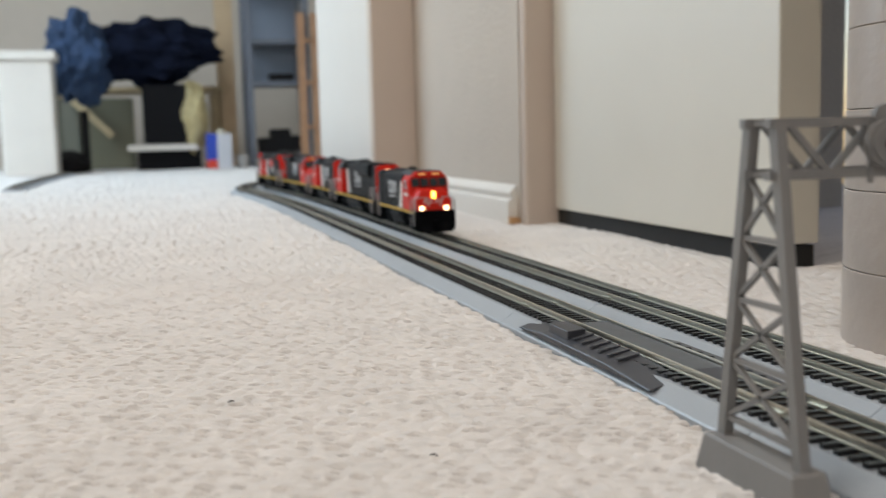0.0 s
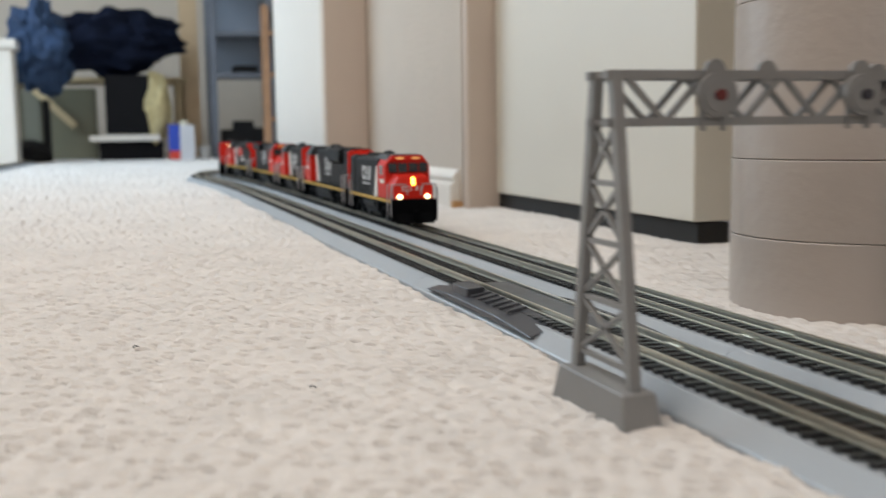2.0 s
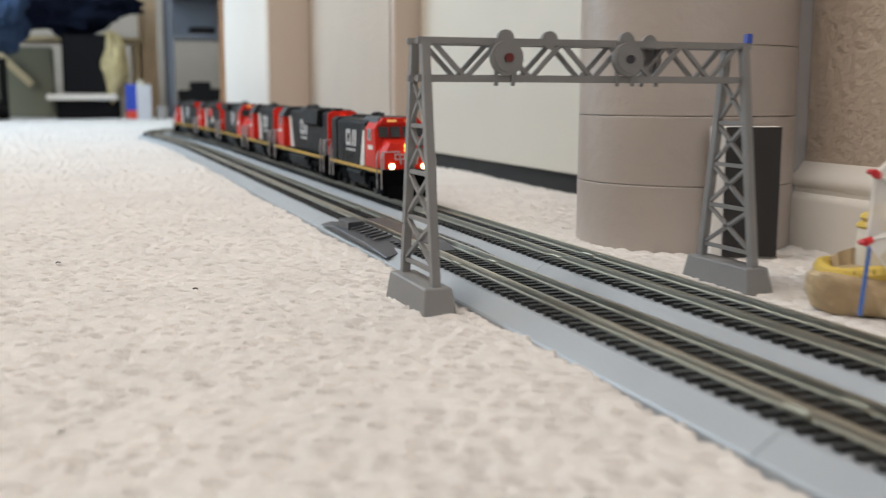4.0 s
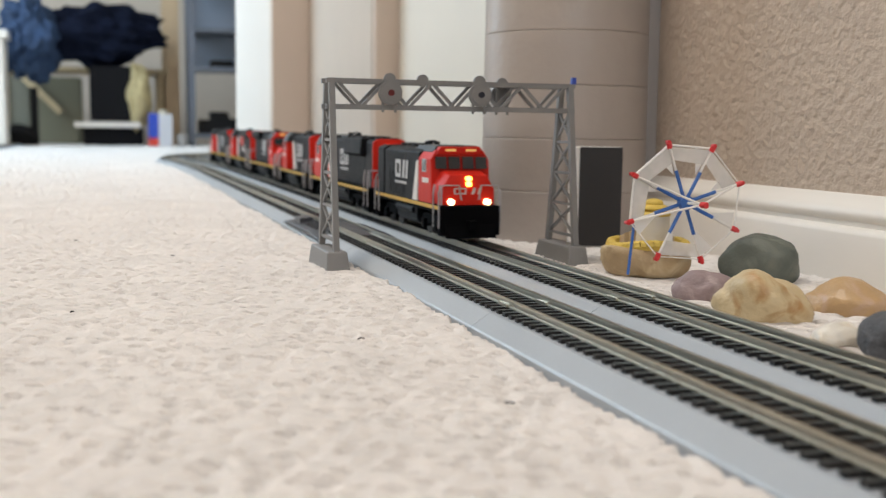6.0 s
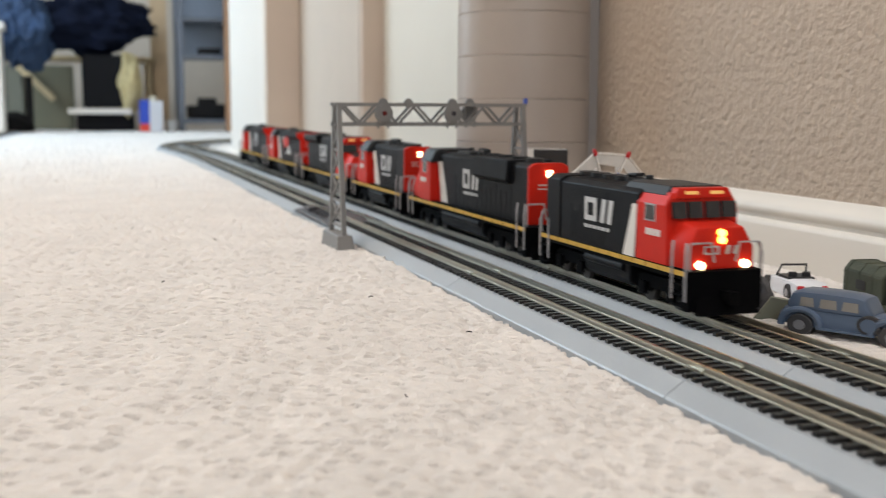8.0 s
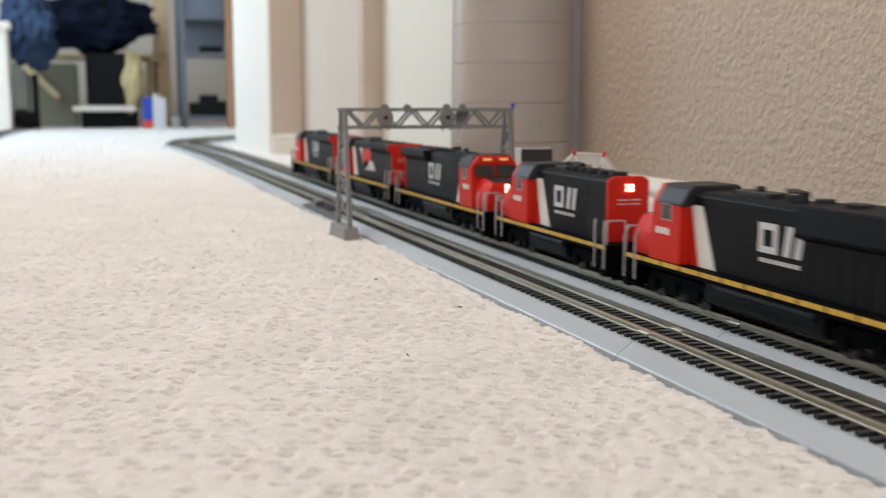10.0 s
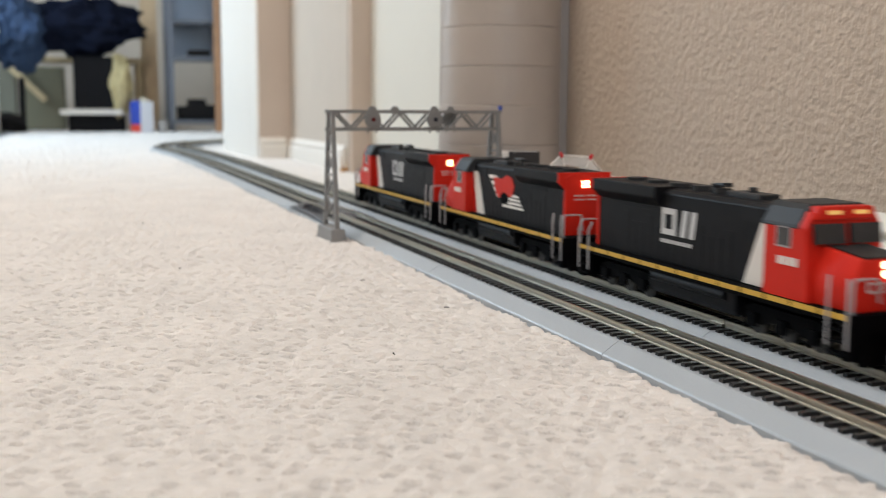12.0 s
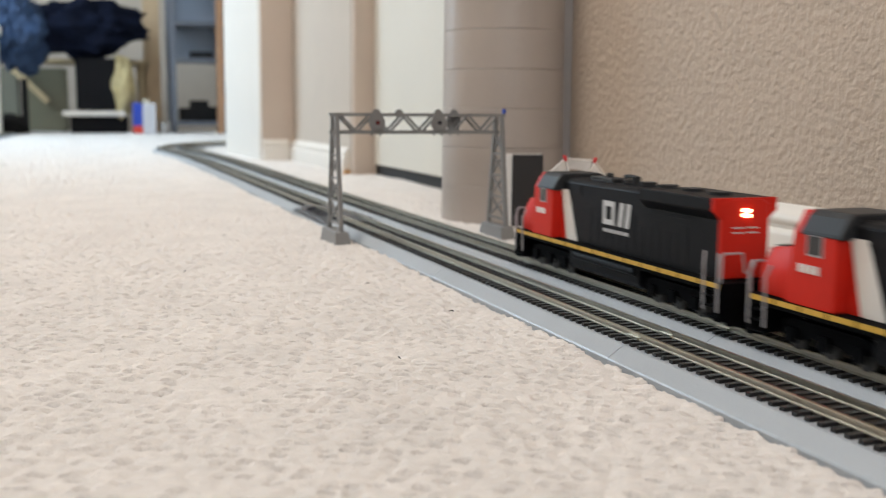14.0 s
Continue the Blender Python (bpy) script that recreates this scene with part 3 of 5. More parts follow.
def heritage(loco, xc, zc, y):
    """Stripes fanning from both sides of a red block over a dark disc."""
    s = 1 if y > 0 else -1

    def layer(name, outline, depth, mat, label):
        bm = B()
        prism(bm, [(xc - s * 1.50 * u, zc + 0.92 * z) for u, z in outline], *sorted((y, y + s * depth)), "y")
        part(name, bm, mat, loco, label)

    for i in range(4):
        z = 0.0100 - i * 0.0042
        a = -0.0175 + i * 0.0026
        layer("emblem_stripe", [(a, z), (a + 0.009, z - 0.0003), (a + 0.010, z - 0.0030), (a + 0.0012, z - 0.0026)], 0.00022, M_WHITE, "white emblem stripe")
    for i in range(4):
        z = -0.0015 - i * 0.0026
        b = 0.0125 + i * 0.0016
        layer("emblem_stripe", [(0.0040 - i * 0.0022, z), (b, z - 0.0002), (b + 0.0014, z - 0.0017), (0.0042 - i * 0.0022, z - 0.0019)], 0.00022, M_WHITE, "white emblem stripe")
    layer("emblem_block", [(-0.0120, 0.0088), (-0.0035, 0.0080), (0.0015, 0.0112), (0.0068, 0.0098), (0.0092, 0.0040), (0.0072, -0.0028), (-0.0010, -0.0050), (-0.0075, -0.0052), (-0.0105, 0.0010)], 0.00034, M_RED, "red emblem block")
    layer("emblem_disc", [(-0.0005 + 0.0042 * math.cos(k * math.pi / 10), -0.0052 + 0.0042 * math.sin(k * math.pi / 10)) for k in range(20)], 0.00044, M_CHASSIS, "dark emblem disc")


def truck(loco, xc, axles, black):
    t = new("truck")
    t.parent = loco
    t.location = (xc, 0, 0)
    half = 0.0235 if axles == 3 else 0.017
    for s in (-1, 1):
        bm = B()
        prism(bm, [(-half, 0.0068), (-half, 0.0105), (-half * .8, 0.0122), (half * .8, 0.0122), (half, 0.0105), (half, 0.0068), (half * .55, 0.0045), (half * .25, 0.0066),
                   (-half * .25, 0.0066), (-half * .55, 0.0045)], s * 0.0118 - 0.0012, s * 0.0118 + 0.0012, "y")
        for i in range(axles):
            x = (i - (axles - 1) / 2) * (2 * half - 0.011) / (axles - 1)
            box(bm, x - 0.0028, x + 0.0028, s * 0.0138 - 0.0010, s * 0.0138 + 0.0010, 0.0035, 0.0090)
        part("side_frame", bm, M_CHASSIS, t)
    for i in range(axles):
        x = (i - (axles - 1) / 2) * (2 * half - 0.011) / (axles - 1)
        bm = B()
        for s in (-1, 1):
            cyl(bm, (0, s * 0.0090, 0), 0.0058, 0.0026, "y", 24)
            cyl(bm, (0, s * 0.0104, 0), 0.0022, 0.0010, "y", 6)
        cyl(bm, (0, 0, 0), 0.0014, 0.0185, "y", 10)
        axle = part("wheel_set", bm, M_WHEEL, t)
        axle.location = (x, 0, 0.0058)


def end_rails(loco, x, sgn, tall, mat):
    """Steps, hand grabs and a pilot at one end."""
    bm = B()
    box(bm, *sorted((x, x - sgn * 0.0045)), -0.0172, 0.0172, 0.0025, 0.0150)
    prism(bm, [(x, 0.0012), (x + sgn * 0.0035, 0.0012), (x, 0.0085)], -0.0140, 0.0140, "y")
    part("pilot", bm, M_CHASSIS, loco)
    bm = B()
    box(bm, *sorted((x, x + sgn * 0.0055)), -0.0022, 0.0022, 0.0068, 0.0108)
    box(bm, *sorted((x + sgn * 0.0055, x + sgn * 0.0082)), -0.0028, 0.0012, 0.0060, 0.0112)
    part("coupler", bm, M_CHASSIS, loco)
    for s in (-1, 1):
        for dx in (0.0015, 0.0115):
            xx = x - sgn * dx
            bm = B()
            tube(bm, [(xx, s * 0.0176, 0.0065), (xx, s * 0.0178, 0.0190 + tall * 0.6), (xx - sgn * 0.0015, s * 0.0165, 0.0190 + tall)], 0.00055, 6)
            part("hand_grab", bm, mat, loco, "pale wire hand grab")
        for k in range(3):
            bm = B()
            z = 0.0040 + k * 0.0042
            box(bm, *sorted((x - sgn * 0.0020, x - sgn * 0.0110)), *sorted((s * 0.0140, s * 0.0178)), z, z + 0.0007)
            part("step", bm, M_CHASSIS, loco)
    for s in (-1, 1):
        xx = x - sgn * .0008
        bm = B()
        tube(bm, [(xx, s * 0.0165, 0.0190), (xx, s * 0.0165, 0.0180 + tall), (xx, s * 0.0155, 0.0190 + tall), (xx, s * 0.0065, 0.0190 + tall), (xx, s * 0.0050, 0.0225)], 0.0005, 6)
        part("end_rail", bm, mat, loco, "pale wire end rail")


def light_disc(loco, name, x, y, z, r, sgn, mat):
    bm = B()
    cyl(bm, (x, y, z), r, 0.0012, "x", 16)
    part(name, bm, mat, loco)


def locomotive(label, L, kind, emblem="ring", lights=True, rear_light=True, axles=3, lean=0.014):
    """Built with its cab at +x, on rails at z = 0. kind: cowl (full-width body), hood (brake bulge), winged (flared radiator) or plain."""
    SIZE = 1.085
    L = L / SIZE
    lo = thing("locomotive", Matrix.Identity(4), label, "locomotive", "locomotives of the model train")
    e = L / 2 - 0.009
    cowl = kind == "cowl"
    w = 0.0170 if cowl else 0.0112
    xcab1, xcab0 = e - (0.016 if cowl else 0.023), e - (0.042 if cowl else 0.049)
    # frame and stripe
    bm = B()
    box(bm, -e, e, -0.0170, 0.0170, 0.0148, 0.0186)
    box(bm, -e + 0.03, e - 0.03, -0.0090, 0.0090, 0.0095, 0.0148)
    part("frame", bm, M_CHASSIS, lo)
    for s in (-1, 1):
        bm = B()
        n = 26
        for i in range(n):
            a = -e + 0.001 + (2 * e - 0.002) * i / n
            box(bm, a, a + (2 * e) / n * (0.80 if i % 2 else 0.93), *sorted((s * 0.0170, s * 0.01735)), 0.0164, 0.0184)
        part("sill_stripe", bm, M_YELLOW, lo, "yellow dashed sill stripe")
    # hood
    rear = -e + 0.010
    top = 0.0535
    bm = B()
    prism(bm, hood_outline(w, 0.0186, top, 0.0028 if cowl else 0.0022), rear, xcab0 + 0.001, "x")
    bevel(bm, 0.0004, 1)
    part("hood", bm, M_BLACK, lo)
    # panel doors and grilles along the sides
    for s in (-1, 1):
        n = 13
        for i in range(n):
            x0 = rear + 0.024 + (xcab0 - rear - 0.052) * i / n
            bm = B()
            d = (xcab0 - rear - 0.052) / n
            zt = 0.036 if i % 3 else 0.040
            box(bm, x0 + 0.0004, x0 + d - 0.0004, *sorted((s * w, s * (w + 0.00018))), 0.0200, zt - 0.0004)
            part("side_panel", bm, M_BLACK, lo)
        bm = B()
        for k in range(8):
            z = 0.0420 + k * 0.0009
            box(bm, rear + 0.022, rear + 0.062, *sorted((s * (w - 0.0002), s * (w + 0.0003))), z, z + 0.0005)
        part("grille", bm, M_GRILLE, lo)
    # rear end in red
    bm = B()
    wr = w + 0.0007
    prism(bm, hood_outline(wr, 0.0188, top + 0.0006, 0.0024), rear - 0.0012, rear + (0.014 if cowl else 0.0012), "x")
    bevel(bm, 0.0004, 1)
    part("hood_end", bm, M_BLACK if cowl else M_RED, lo, "" if cowl else "red end of the hood")
    if kind == "winged":
        bm = B()
        prism(bm, [(-0.0158, 0.0490), (-0.0158, top + 0.001), (0.0158, top + 0.001), (0.0158, 0.0490), (0.0112, 0.0445), (-0.0112, 0.0445)], rear + 0.0011, rear + 0.060, "x")
        bevel(bm, 0.0005, 1)
        part("radiator_wing", bm, M_BLACK, lo)
        bm = B()
        prism(bm, [(-0.0158, 0.0490), (-0.0158, top + 0.0012), (0.0158, top + 0.0012), (0.0158, 0.0490), (0.0112, 0.0445), (-0.0112, 0.0445)], rear - 0.0008, rear + 0.0009, "x")
        part("radiator_wing_end", bm, M_RED, lo, "red end of the radiator wing")
        for s in (-1, 1):
            bm = B()
            box(bm, xcab0 - 0.0230, xcab0 - 0.0090, *sorted((s * (w - 0.0002), s * (w + 0.0003))), 0.0450, 0.0508)
            part("air_intake", bm, M_GRILLE, lo, "dark air intake")
    elif kind == "hood":  # bulge of the dynamic brake
        bm = B()
        prism(bm, [(-0.0152, 0.0425), (-0.0142, 0.0545), (0.0142, 0.0545), (0.0152, 0.0425), (0.0110, 0.0400), (-0.0110, 0.0400)], rear + 0.024, rear + (0.050 if L < 0.17 else 0.078), "x")
        bevel(bm, 0.0008, 1)
        part("dynamic_brake", bm, M_BLACK, lo)
    # roof
    for k, fx in enumerate((0.12, 0.26, 0.40, 0.52, 0.63)):
        x = rear + (xcab0 - rear) * fx
        bm = B()
        cyl(bm, (x, 0, top + 0.0012), 0.0050 if k < 3 else 0.0042, 0.0024, "z", 20)
        part("roof_fan", bm, M_GREYROOF, lo)
    bm = B()
    box(bm, rear + (xcab0 - rear) * 0.70, rear + (xcab0 - rear) * 0.86, -0.0052, 0.0052, top - 0.0005, top + 0.0022)
    cyl(bm, (rear + (xcab0 - rear) * 0.78, 0, top + 0.003), 0.0020, 0.0030, "z", 12)
    bevel(bm, 0.0004, 1)
    part("exhaust_housing", bm, M_GREYROOF, lo)
    bm = B()
    hx = rear + (xcab0 - rear) * 0.60
    for dy in (-0.0016, 0, 0.0016):
        cyl(bm, (hx + 0.004, dy, top + 0.0040), 0.0005, 0.0075, "x", 8, 0.0011)
    box(bm, hx - 0.001, hx + 0.001, -0.0022, 0.0022, top, top + 0.0042)
    part("horn", bm, M_GREYROOF, lo)
    # cab
    cw = 0.0172
    ct = 0.0558
    bm = B()
    prism(bm, [(-cw, 0.0188), (cw, 0.0188), (cw, 0.0470), (cw - 0.0034, 0.0530), (-cw + 0.0034, 0.0530), (-cw, 0.0470)], xcab0, xcab1, "x")
    bmesh.ops.recalc_face_normals(bm, faces=bm.faces)
    for v in bm.verts:
        if v.co.x > xcab1 - 1e-5 and v.co.z > 0.045:
            v.co.x -= 0.0030
    bevel(bm, 0.0006, 2)
    part("cab", bm, M_RED, lo, "red cab")
    bm = B()
    if cowl:
        outline = [(-cw + 0.0020, 0.0512), (-cw + 0.0052, ct), (cw - 0.0052, ct), (cw - 0.0020, 0.0512)]
    else:
        outline = [(-cw - 0.0004, 0.0462), (-cw - 0.0004, 0.0474), (-cw + 0.0032, 0.0537), (-cw + 0.0056, ct), (cw - 0.0056, ct), (cw - 0.0032, 0.0537), (cw + 0.0004, 0.0474), (cw + 0.0004, 0.0462)]
    prism(bm, outline, xcab0 - (0.016 if cowl else 0.002), xcab1 - 0.0065, "x")
    bevel(bm, 0.0006, 1)
    part("cab_roof", bm, M_GREYROOF, lo)
    bm = B()
    prism(bm, [(-cw + 0.0030, 0.0500), (-cw + 0.0054, 0.0552), (cw - 0.0054, 0.0552), (cw - 0.0030, 0.0500)], xcab1 - 0.0070, xcab1 - 0.0016, "x")
    bevel(bm, 0.0008, 2)
    brow = part("brow", bm, M_RED, lo, "red brow over the windshield")
    for s in (-1, 1):
        bm = B()
        box(bm, xcab1 - 0.0021, xcab1 - 0.0010, *sorted((s * 0.0030, s * 0.0090)), 0.0522, 0.0537)
        part("number_board", bm, M_BOARD if lights else M_LOGO, brow, "number board")
    # windshield and side windows
    for y0, y1 in (((-0.0150, -0.0086), (-0.0074, -0.0008), (0.0008, 0.0074), (0.0086, 0.0150)) if cowl else ((-0.0148, -0.0012), (0.0012, 0.0148))):
        bm = B()
        prism(bm, [(xcab1 - 0.0008, 0.0412), (xcab1 + 0.00035, 0.0412), (xcab1 - 0.0010, 0.0488), (xcab1 - 0.0022, 0.0488)], y0, y1, "y")
        part("windshield", bm, M_WINDOW, lo, "dark windshield pane")
    for s in (-1, 1):
        bm = B()
        box(bm, xcab0 + 0.0070, xcab0 + 0.0155, *sorted((s * (cw - 0.0005), s * (cw + 0.0002))), 0.0385, 0.0470)
        win = part("side_window", bm, M_HANDRAIL, lo, "pale framed side window")
        bm = B()
        box(bm, xcab0 + 0.0078, xcab0 + 0.0147, *sorted((s * (cw - 0.0005), s * (cw + 0.0004))), 0.0393, 0.0462)
        part("pane", bm, M_WINDOW, win)
        bm = B()
        for k in range(4):
            x = xcab0 + 0.0085 + k * 0.0030
            box(bm, x, x + 0.0022, *sorted((s * (cw - 0.0003), s * (cw + 0.0003))), 0.0318, 0.0350)
        part("number_bars", bm, M_WHITE, lo, "white plain bars in place of a number")
    # nose
    nw = 0.0162 if cowl else 0.0150
    bm = B()
    prism(bm, [(-nw, 0.0188), (nw, 0.0188), (nw, 0.0300), (nw * 0.72, 0.0388), (-nw * 0.72, 0.0388), (-nw, 0.0300)], xcab1 - 0.002, e - 0.0030, "x")
    for v in bm.verts:
        if v.co.x > e - 0.004:
            v.co.y *= 0.93
            if v.co.z > 0.025:
                v.co.z -= 0.0010
                v.co.x -= 0.0012 * (v.co.z - 0.025) / 0.01
        elif v.co.z > 0.036:
            v.co.z += 0.0016
    bevel(bm, 0.0009, 2)
    nose = part("nose", bm, M_RED, lo, "red angular nose", smooth=True)
    ring = B()
    for a0, a1, z0, z1 in ((-0.0085, -0.0015, 0.0290, 0.0297), (-0.0085, -0.0015, 0.0258, 0.0265), (-0.0085, -0.0078, 0.0265, 0.0290), (-0.0022, -0.0015, 0.0265, 0.0290)):
        box(ring, e - 0.0034, e - 0.0028, a0, a1, z0, z1)
    part("nose_ring", ring, M_LOGO, nose, "pale ring on the nose")
    for a0 in (0.0015, 0.0050):
        bm = B()
        prism(bm, [(a0, 0.0258), (a0 + 0.0014, 0.0258), (a0 + 0.0026, 0.0297), (a0 + 0.0012, 0.0297)], e - 0.0034, e - 0.0028, "x")
        part("nose_bar", bm, M_LOGO, nose, "pale bar on the nose")
    if lights:
        for dz in (0, 0.0034):
            light_disc(lo, "headlight", e - 0.0034 - dz * 0.1, 0, 0.0322 + dz, 0.0017 if cowl else 0.0014, 1, M_HEAD if cowl else M_WARM)
    if cowl:
        for s in (-1, 1):
            light_disc(lo, "ditch_light", e - 0.0024, s * 0.0105, 0.0210, 0.0020, 1, M_DITCH)
    if not cowl:
        bm = B()
        prism(bm, [(xcab1, 0.0402), (e - 0.0050, 0.0381), (e - 0.0050, 0.0386), (xcab1, 0.0407)], -0.0085, 0.0085, "y")
        part("anti_glare_panel", bm, M_GREYROOF, nose, "dark anti-glare panel")
    # white slanted band behind the cab
    for s in (-1, 1):
        if cowl:
            outline = [(xcab0 - 0.0105, 0.0190), (xcab0 - 0.0010, 0.0190), (xcab0 + 0.0005, 0.0455), (xcab0 - 0.0030, 0.0455)]
        else:
            outline = [(xcab0 - 0.0195, 0.0190), (xcab0 - 0.0075, 0.0190), (xcab0 - 0.0004, 0.0470), (xcab0 - 0.0085, 0.0470)]
            bm = plate([(xcab0 - 0.0074, 0.0190), (xcab0 + 0.0005, 0.0190), (xcab0 + 0.0005, 0.0470)], s * (w + 0.0003), 0.0006)
            part("slanted_band", bm, M_RED, lo, "red wedge between the cab and a white band")
        bm = plate(outline, s * (w + 0.0003), 0.0006)
        part("slanted_band", bm, M_WHITE, lo, "white slanted band")
    for s in (-1, 1):
        y = s * (w + 0.0003)
        if emblem == "ring":
            marking(lo, (rear + xcab0) / 2 + (0.009 if cowl else 0.006 if L < 0.17 else lean), 0.0385, 0.0255, 0.0125, y)
        else:
            heritage(lo, (rear + xcab0) / 2 + 0.0140, 0.0375, y)
    # tank, trucks, ends
    tank = L / 2 - (0.050 if axles == 3 else 0.038) - (0.0265 if axles == 3 else 0.0200)
    bm = B()
    prism(bm, [(-0.0135, 0.0050), (-0.0155, 0.0075), (-0.0155, 0.0145), (0.0155, 0.0145), (0.0155, 0.0075), (0.0135, 0.0050)], -tank, tank, "x")
    bevel(bm, 0.0007, 2)
    part("fuel_tank", bm, M_BLACK, lo)
    for s in (-1, 1):
        bm = B()
        cyl(bm, (-0.002, s * 0.0150, 0.0128), 0.0022, tank * 1.7, "x", 14)
        part("air_reservoir", bm, M_BLACK, lo)
    k = L / 2 - (0.050 if axles == 3 else 0.038)
    truck(lo, k, axles, True)
    truck(lo, -k, axles, True)
    end_rails(lo, e, 1, 0.0125, M_HANDRAIL)
    end_rails(lo, -e, -1, 0.0125, M_HANDRAIL)
    if rear_light:
        for z in (0.0462, 0.0484):
            bm = B()
            box(bm, rear - 0.0024, rear - 0.0012, -0.0021, 0.0021, z, z + 0.0015)
            bevel(bm, 0.0004, 1)
            part("rear_light", bm, M_AMBER, lo)
    bm = B()
    for a, b in ((-0.0065, -0.0008), (0.0008, 0.0065)):
        box(bm, rear - 0.0016, rear - 0.0010, a, b, 0.0390, 0.0396)
        box(bm, rear - 0.0016, rear - 0.0010, a, b, 0.0412, 0.0418)
    part("end_marking", bm, M_LOGO, lo, "pale bars on the hood end")
    for ob in lo.children_recursive:
        ob.location = ob.location * SIZE
        if ob.data:
            for v in ob.data.vertices:
                if v.co.z > 0.0186:
                    v.co.z = 0.0186 + (v.co.z - 0.0186) * (0.87 if cowl else 0.955)
            ob.data.transform(Matrix.Scale(SIZE, 4))
    return lo


# unit, length, runs with the cab ahead
TRAIN = [
    (locomotive("black model diesel with full-width body and red cab, lamps lit", 0.172, "cowl", axles=2), 0.172, True),
    (locomotive("black model diesel with red cab trailing, white slanted band", 0.248, "hood"), 0.248, False),
    (locomotive("short black model diesel with red cab trailing", 0.179, "plain", axles=2), 0.179, False),
    (locomotive("black model diesel with radiator wings and red cab leading", 0.237, "winged", lean=0.002), 0.237, True),
    (locomotive("black model diesel with a red and white striped emblem", 0.229, "winged", "heritage"), 0.229, False),
    (locomotive("last black model diesel, with radiator wings and red cab trailing", 0.245, "winged"), 0.245, False),
]
# place of the leading nose along the track, second by second
LEAD = [(0, 0.641), (0.5, 0.615), (1, 0.584), (1.5, 0.547), (2, 0.504), (2.5, 0.455), (3, 0.402), (3.5, 0.344), (4.3, 0.243), (5.1, 0.135), (6, 0.006), (6.5, -0.083)]
LEAD += [(t / 2, -0.5475 - 0.190 * (t / 2 - 9)) for t in range(14, 29)]




WHEEL_R = 0.0058 * 1.085


def motions():
    offset = 0.0
    for ob, length, ahead in TRAIN:
        rows = []
        for t, s in LEAD:
            c = s + offset + length / 2
            a, b = along(FAR_PATH, c - 0.07), along(FAR_PATH, c + 0.07)
            h = math.degrees(math.atan2(-(b[0] - a[0]), b[1] - a[1]))
            rows.append((t, pose((a[0] + b[0]) / 2, (a[1] + b[1]) / 2, RAIL_TOP, 0, 0, h + (-90 if ahead else 90))))
        walk(ob, rows)
        offset += length
    # the wheels roll without slipping
    times = [k / FPS for k in range(int(14 * FPS) + 1)]
    ran = [LEAD[0][1] - s for s in np.interp(times, [t for t, s in LEAD], [s for t, s in LEAD])]
    for ob, length, ahead in TRAIN:
        for axle in ob.children_recursive:
            if axle.name.startswith("wheel_set"):
                sign = 1 if ahead else -1
                walk(axle, [(t, pose(*axle.location, 0, sign * math.degrees(d / WHEEL_R), 0)) for t, d in zip(times, ran)])


# ---------------------------------------------------------------- scenery beside the track
def stone(name, place, size, turn, mat, label, seed, flat=0.0, rough=0.16):
    bm = B()
    bmesh.ops.create_icosphere(bm, subdivisions=4, radius=1)
    off = Vector((seed * 3.1, seed * 1.7, seed * 0.9))
    for v in bm.verts:
        n = noise.noise(v.co * 0.9 + off) * rough * 1.6 + noise.noise(v.co * 2.3 + off) * rough * 0.6 + noise.noise(v.co * 7 + off) * rough * 0.12
        v.co *= 1 + n
        v.co.z = max(v.co.z, -0.62 - flat)
        v.co = Vector((v.co.x * size[0], v.co.y * size[1], (v.co.z + 0.60) * size[2]))
    return solid(name, bm, mat, label, "stone", m=pose(place[0], place[1], -0.002, 0, 0, turn), smooth=True, group="stones beside the track")


def stone_mat(name, c, c2, rough=0.6, scale=60.0, bump=0.5, pits=0.0):
    m = material(name, c, rough, vary=0.22, scale=scale, bump=bump, bump_scale=350)
    nt = m.node_tree
    b = nt.nodes["Principled BSDF"]
    src = b.inputs["Base Color"].links[0].from_socket
    tc = nt.nodes.new("ShaderNodeTexCoord")
    n = nt.nodes.new("ShaderNodeTexNoise")
    n.inputs["Scale"].default_value = 55
    n.inputs["Detail"].default_value = 8
    n.inputs["Distortion"].default_value = 1.4
    nt.links.new(tc.outputs["Object"], n.inputs["Vector"])
    r = nt.nodes.new("ShaderNodeMapRange")
    r.inputs[1].default_value, r.inputs[2].default_value = 0.48, 0.66
    nt.links.new(n.outputs["Fac"], r.inputs[0])
    mix = nt.nodes.new("ShaderNodeMix")
    mix.data_type = "RGBA"
    nt.links.new(r.outputs[0], mix.inputs["Factor"])
    nt.links.new(src, mix.inputs["A"])
    mix.inputs["B"].default_value = (*c2, 1)
    nt.links.new(mix.outputs["Result"], b.inputs["Base Color"])
    return m


stone("stone", (0.171, -0.099), (0.0197, 0.0152, 0.0168), -30, stone_mat("green_stone", (0.11, 0.125, 0.105), (0.16, 0.17, 0.14)), "smooth dark grey-green river stone by the wall", 1)
stone("stone", (0.1005, -0.199), (0.0200, 0.0140, 0.0142), -50, stone_mat("yellow_stone", (0.58, 0.46, 0.27), (0.40, 0.22, 0.08), 0.45), "pale yellow quartz stone with amber stains", 5, rough=0.24)
stone("stone", (0.1075, -0.147), (0.0138, 0.0104, 0.0102), -40, stone_mat("purple_stone", (0.27, 0.20, 0.20), (0.40, 0.32, 0.30)), "mauve-grey round stone near the track", 3)
stone("stone", (0.1475, -0.196), (0.0185, 0.0120, 0.0106), -60, stone_mat("orange_stone", (0.46, 0.30, 0.15), (0.50, 0.34, 0.24), 0.4), "polished orange-brown pebble by the wall", 7)
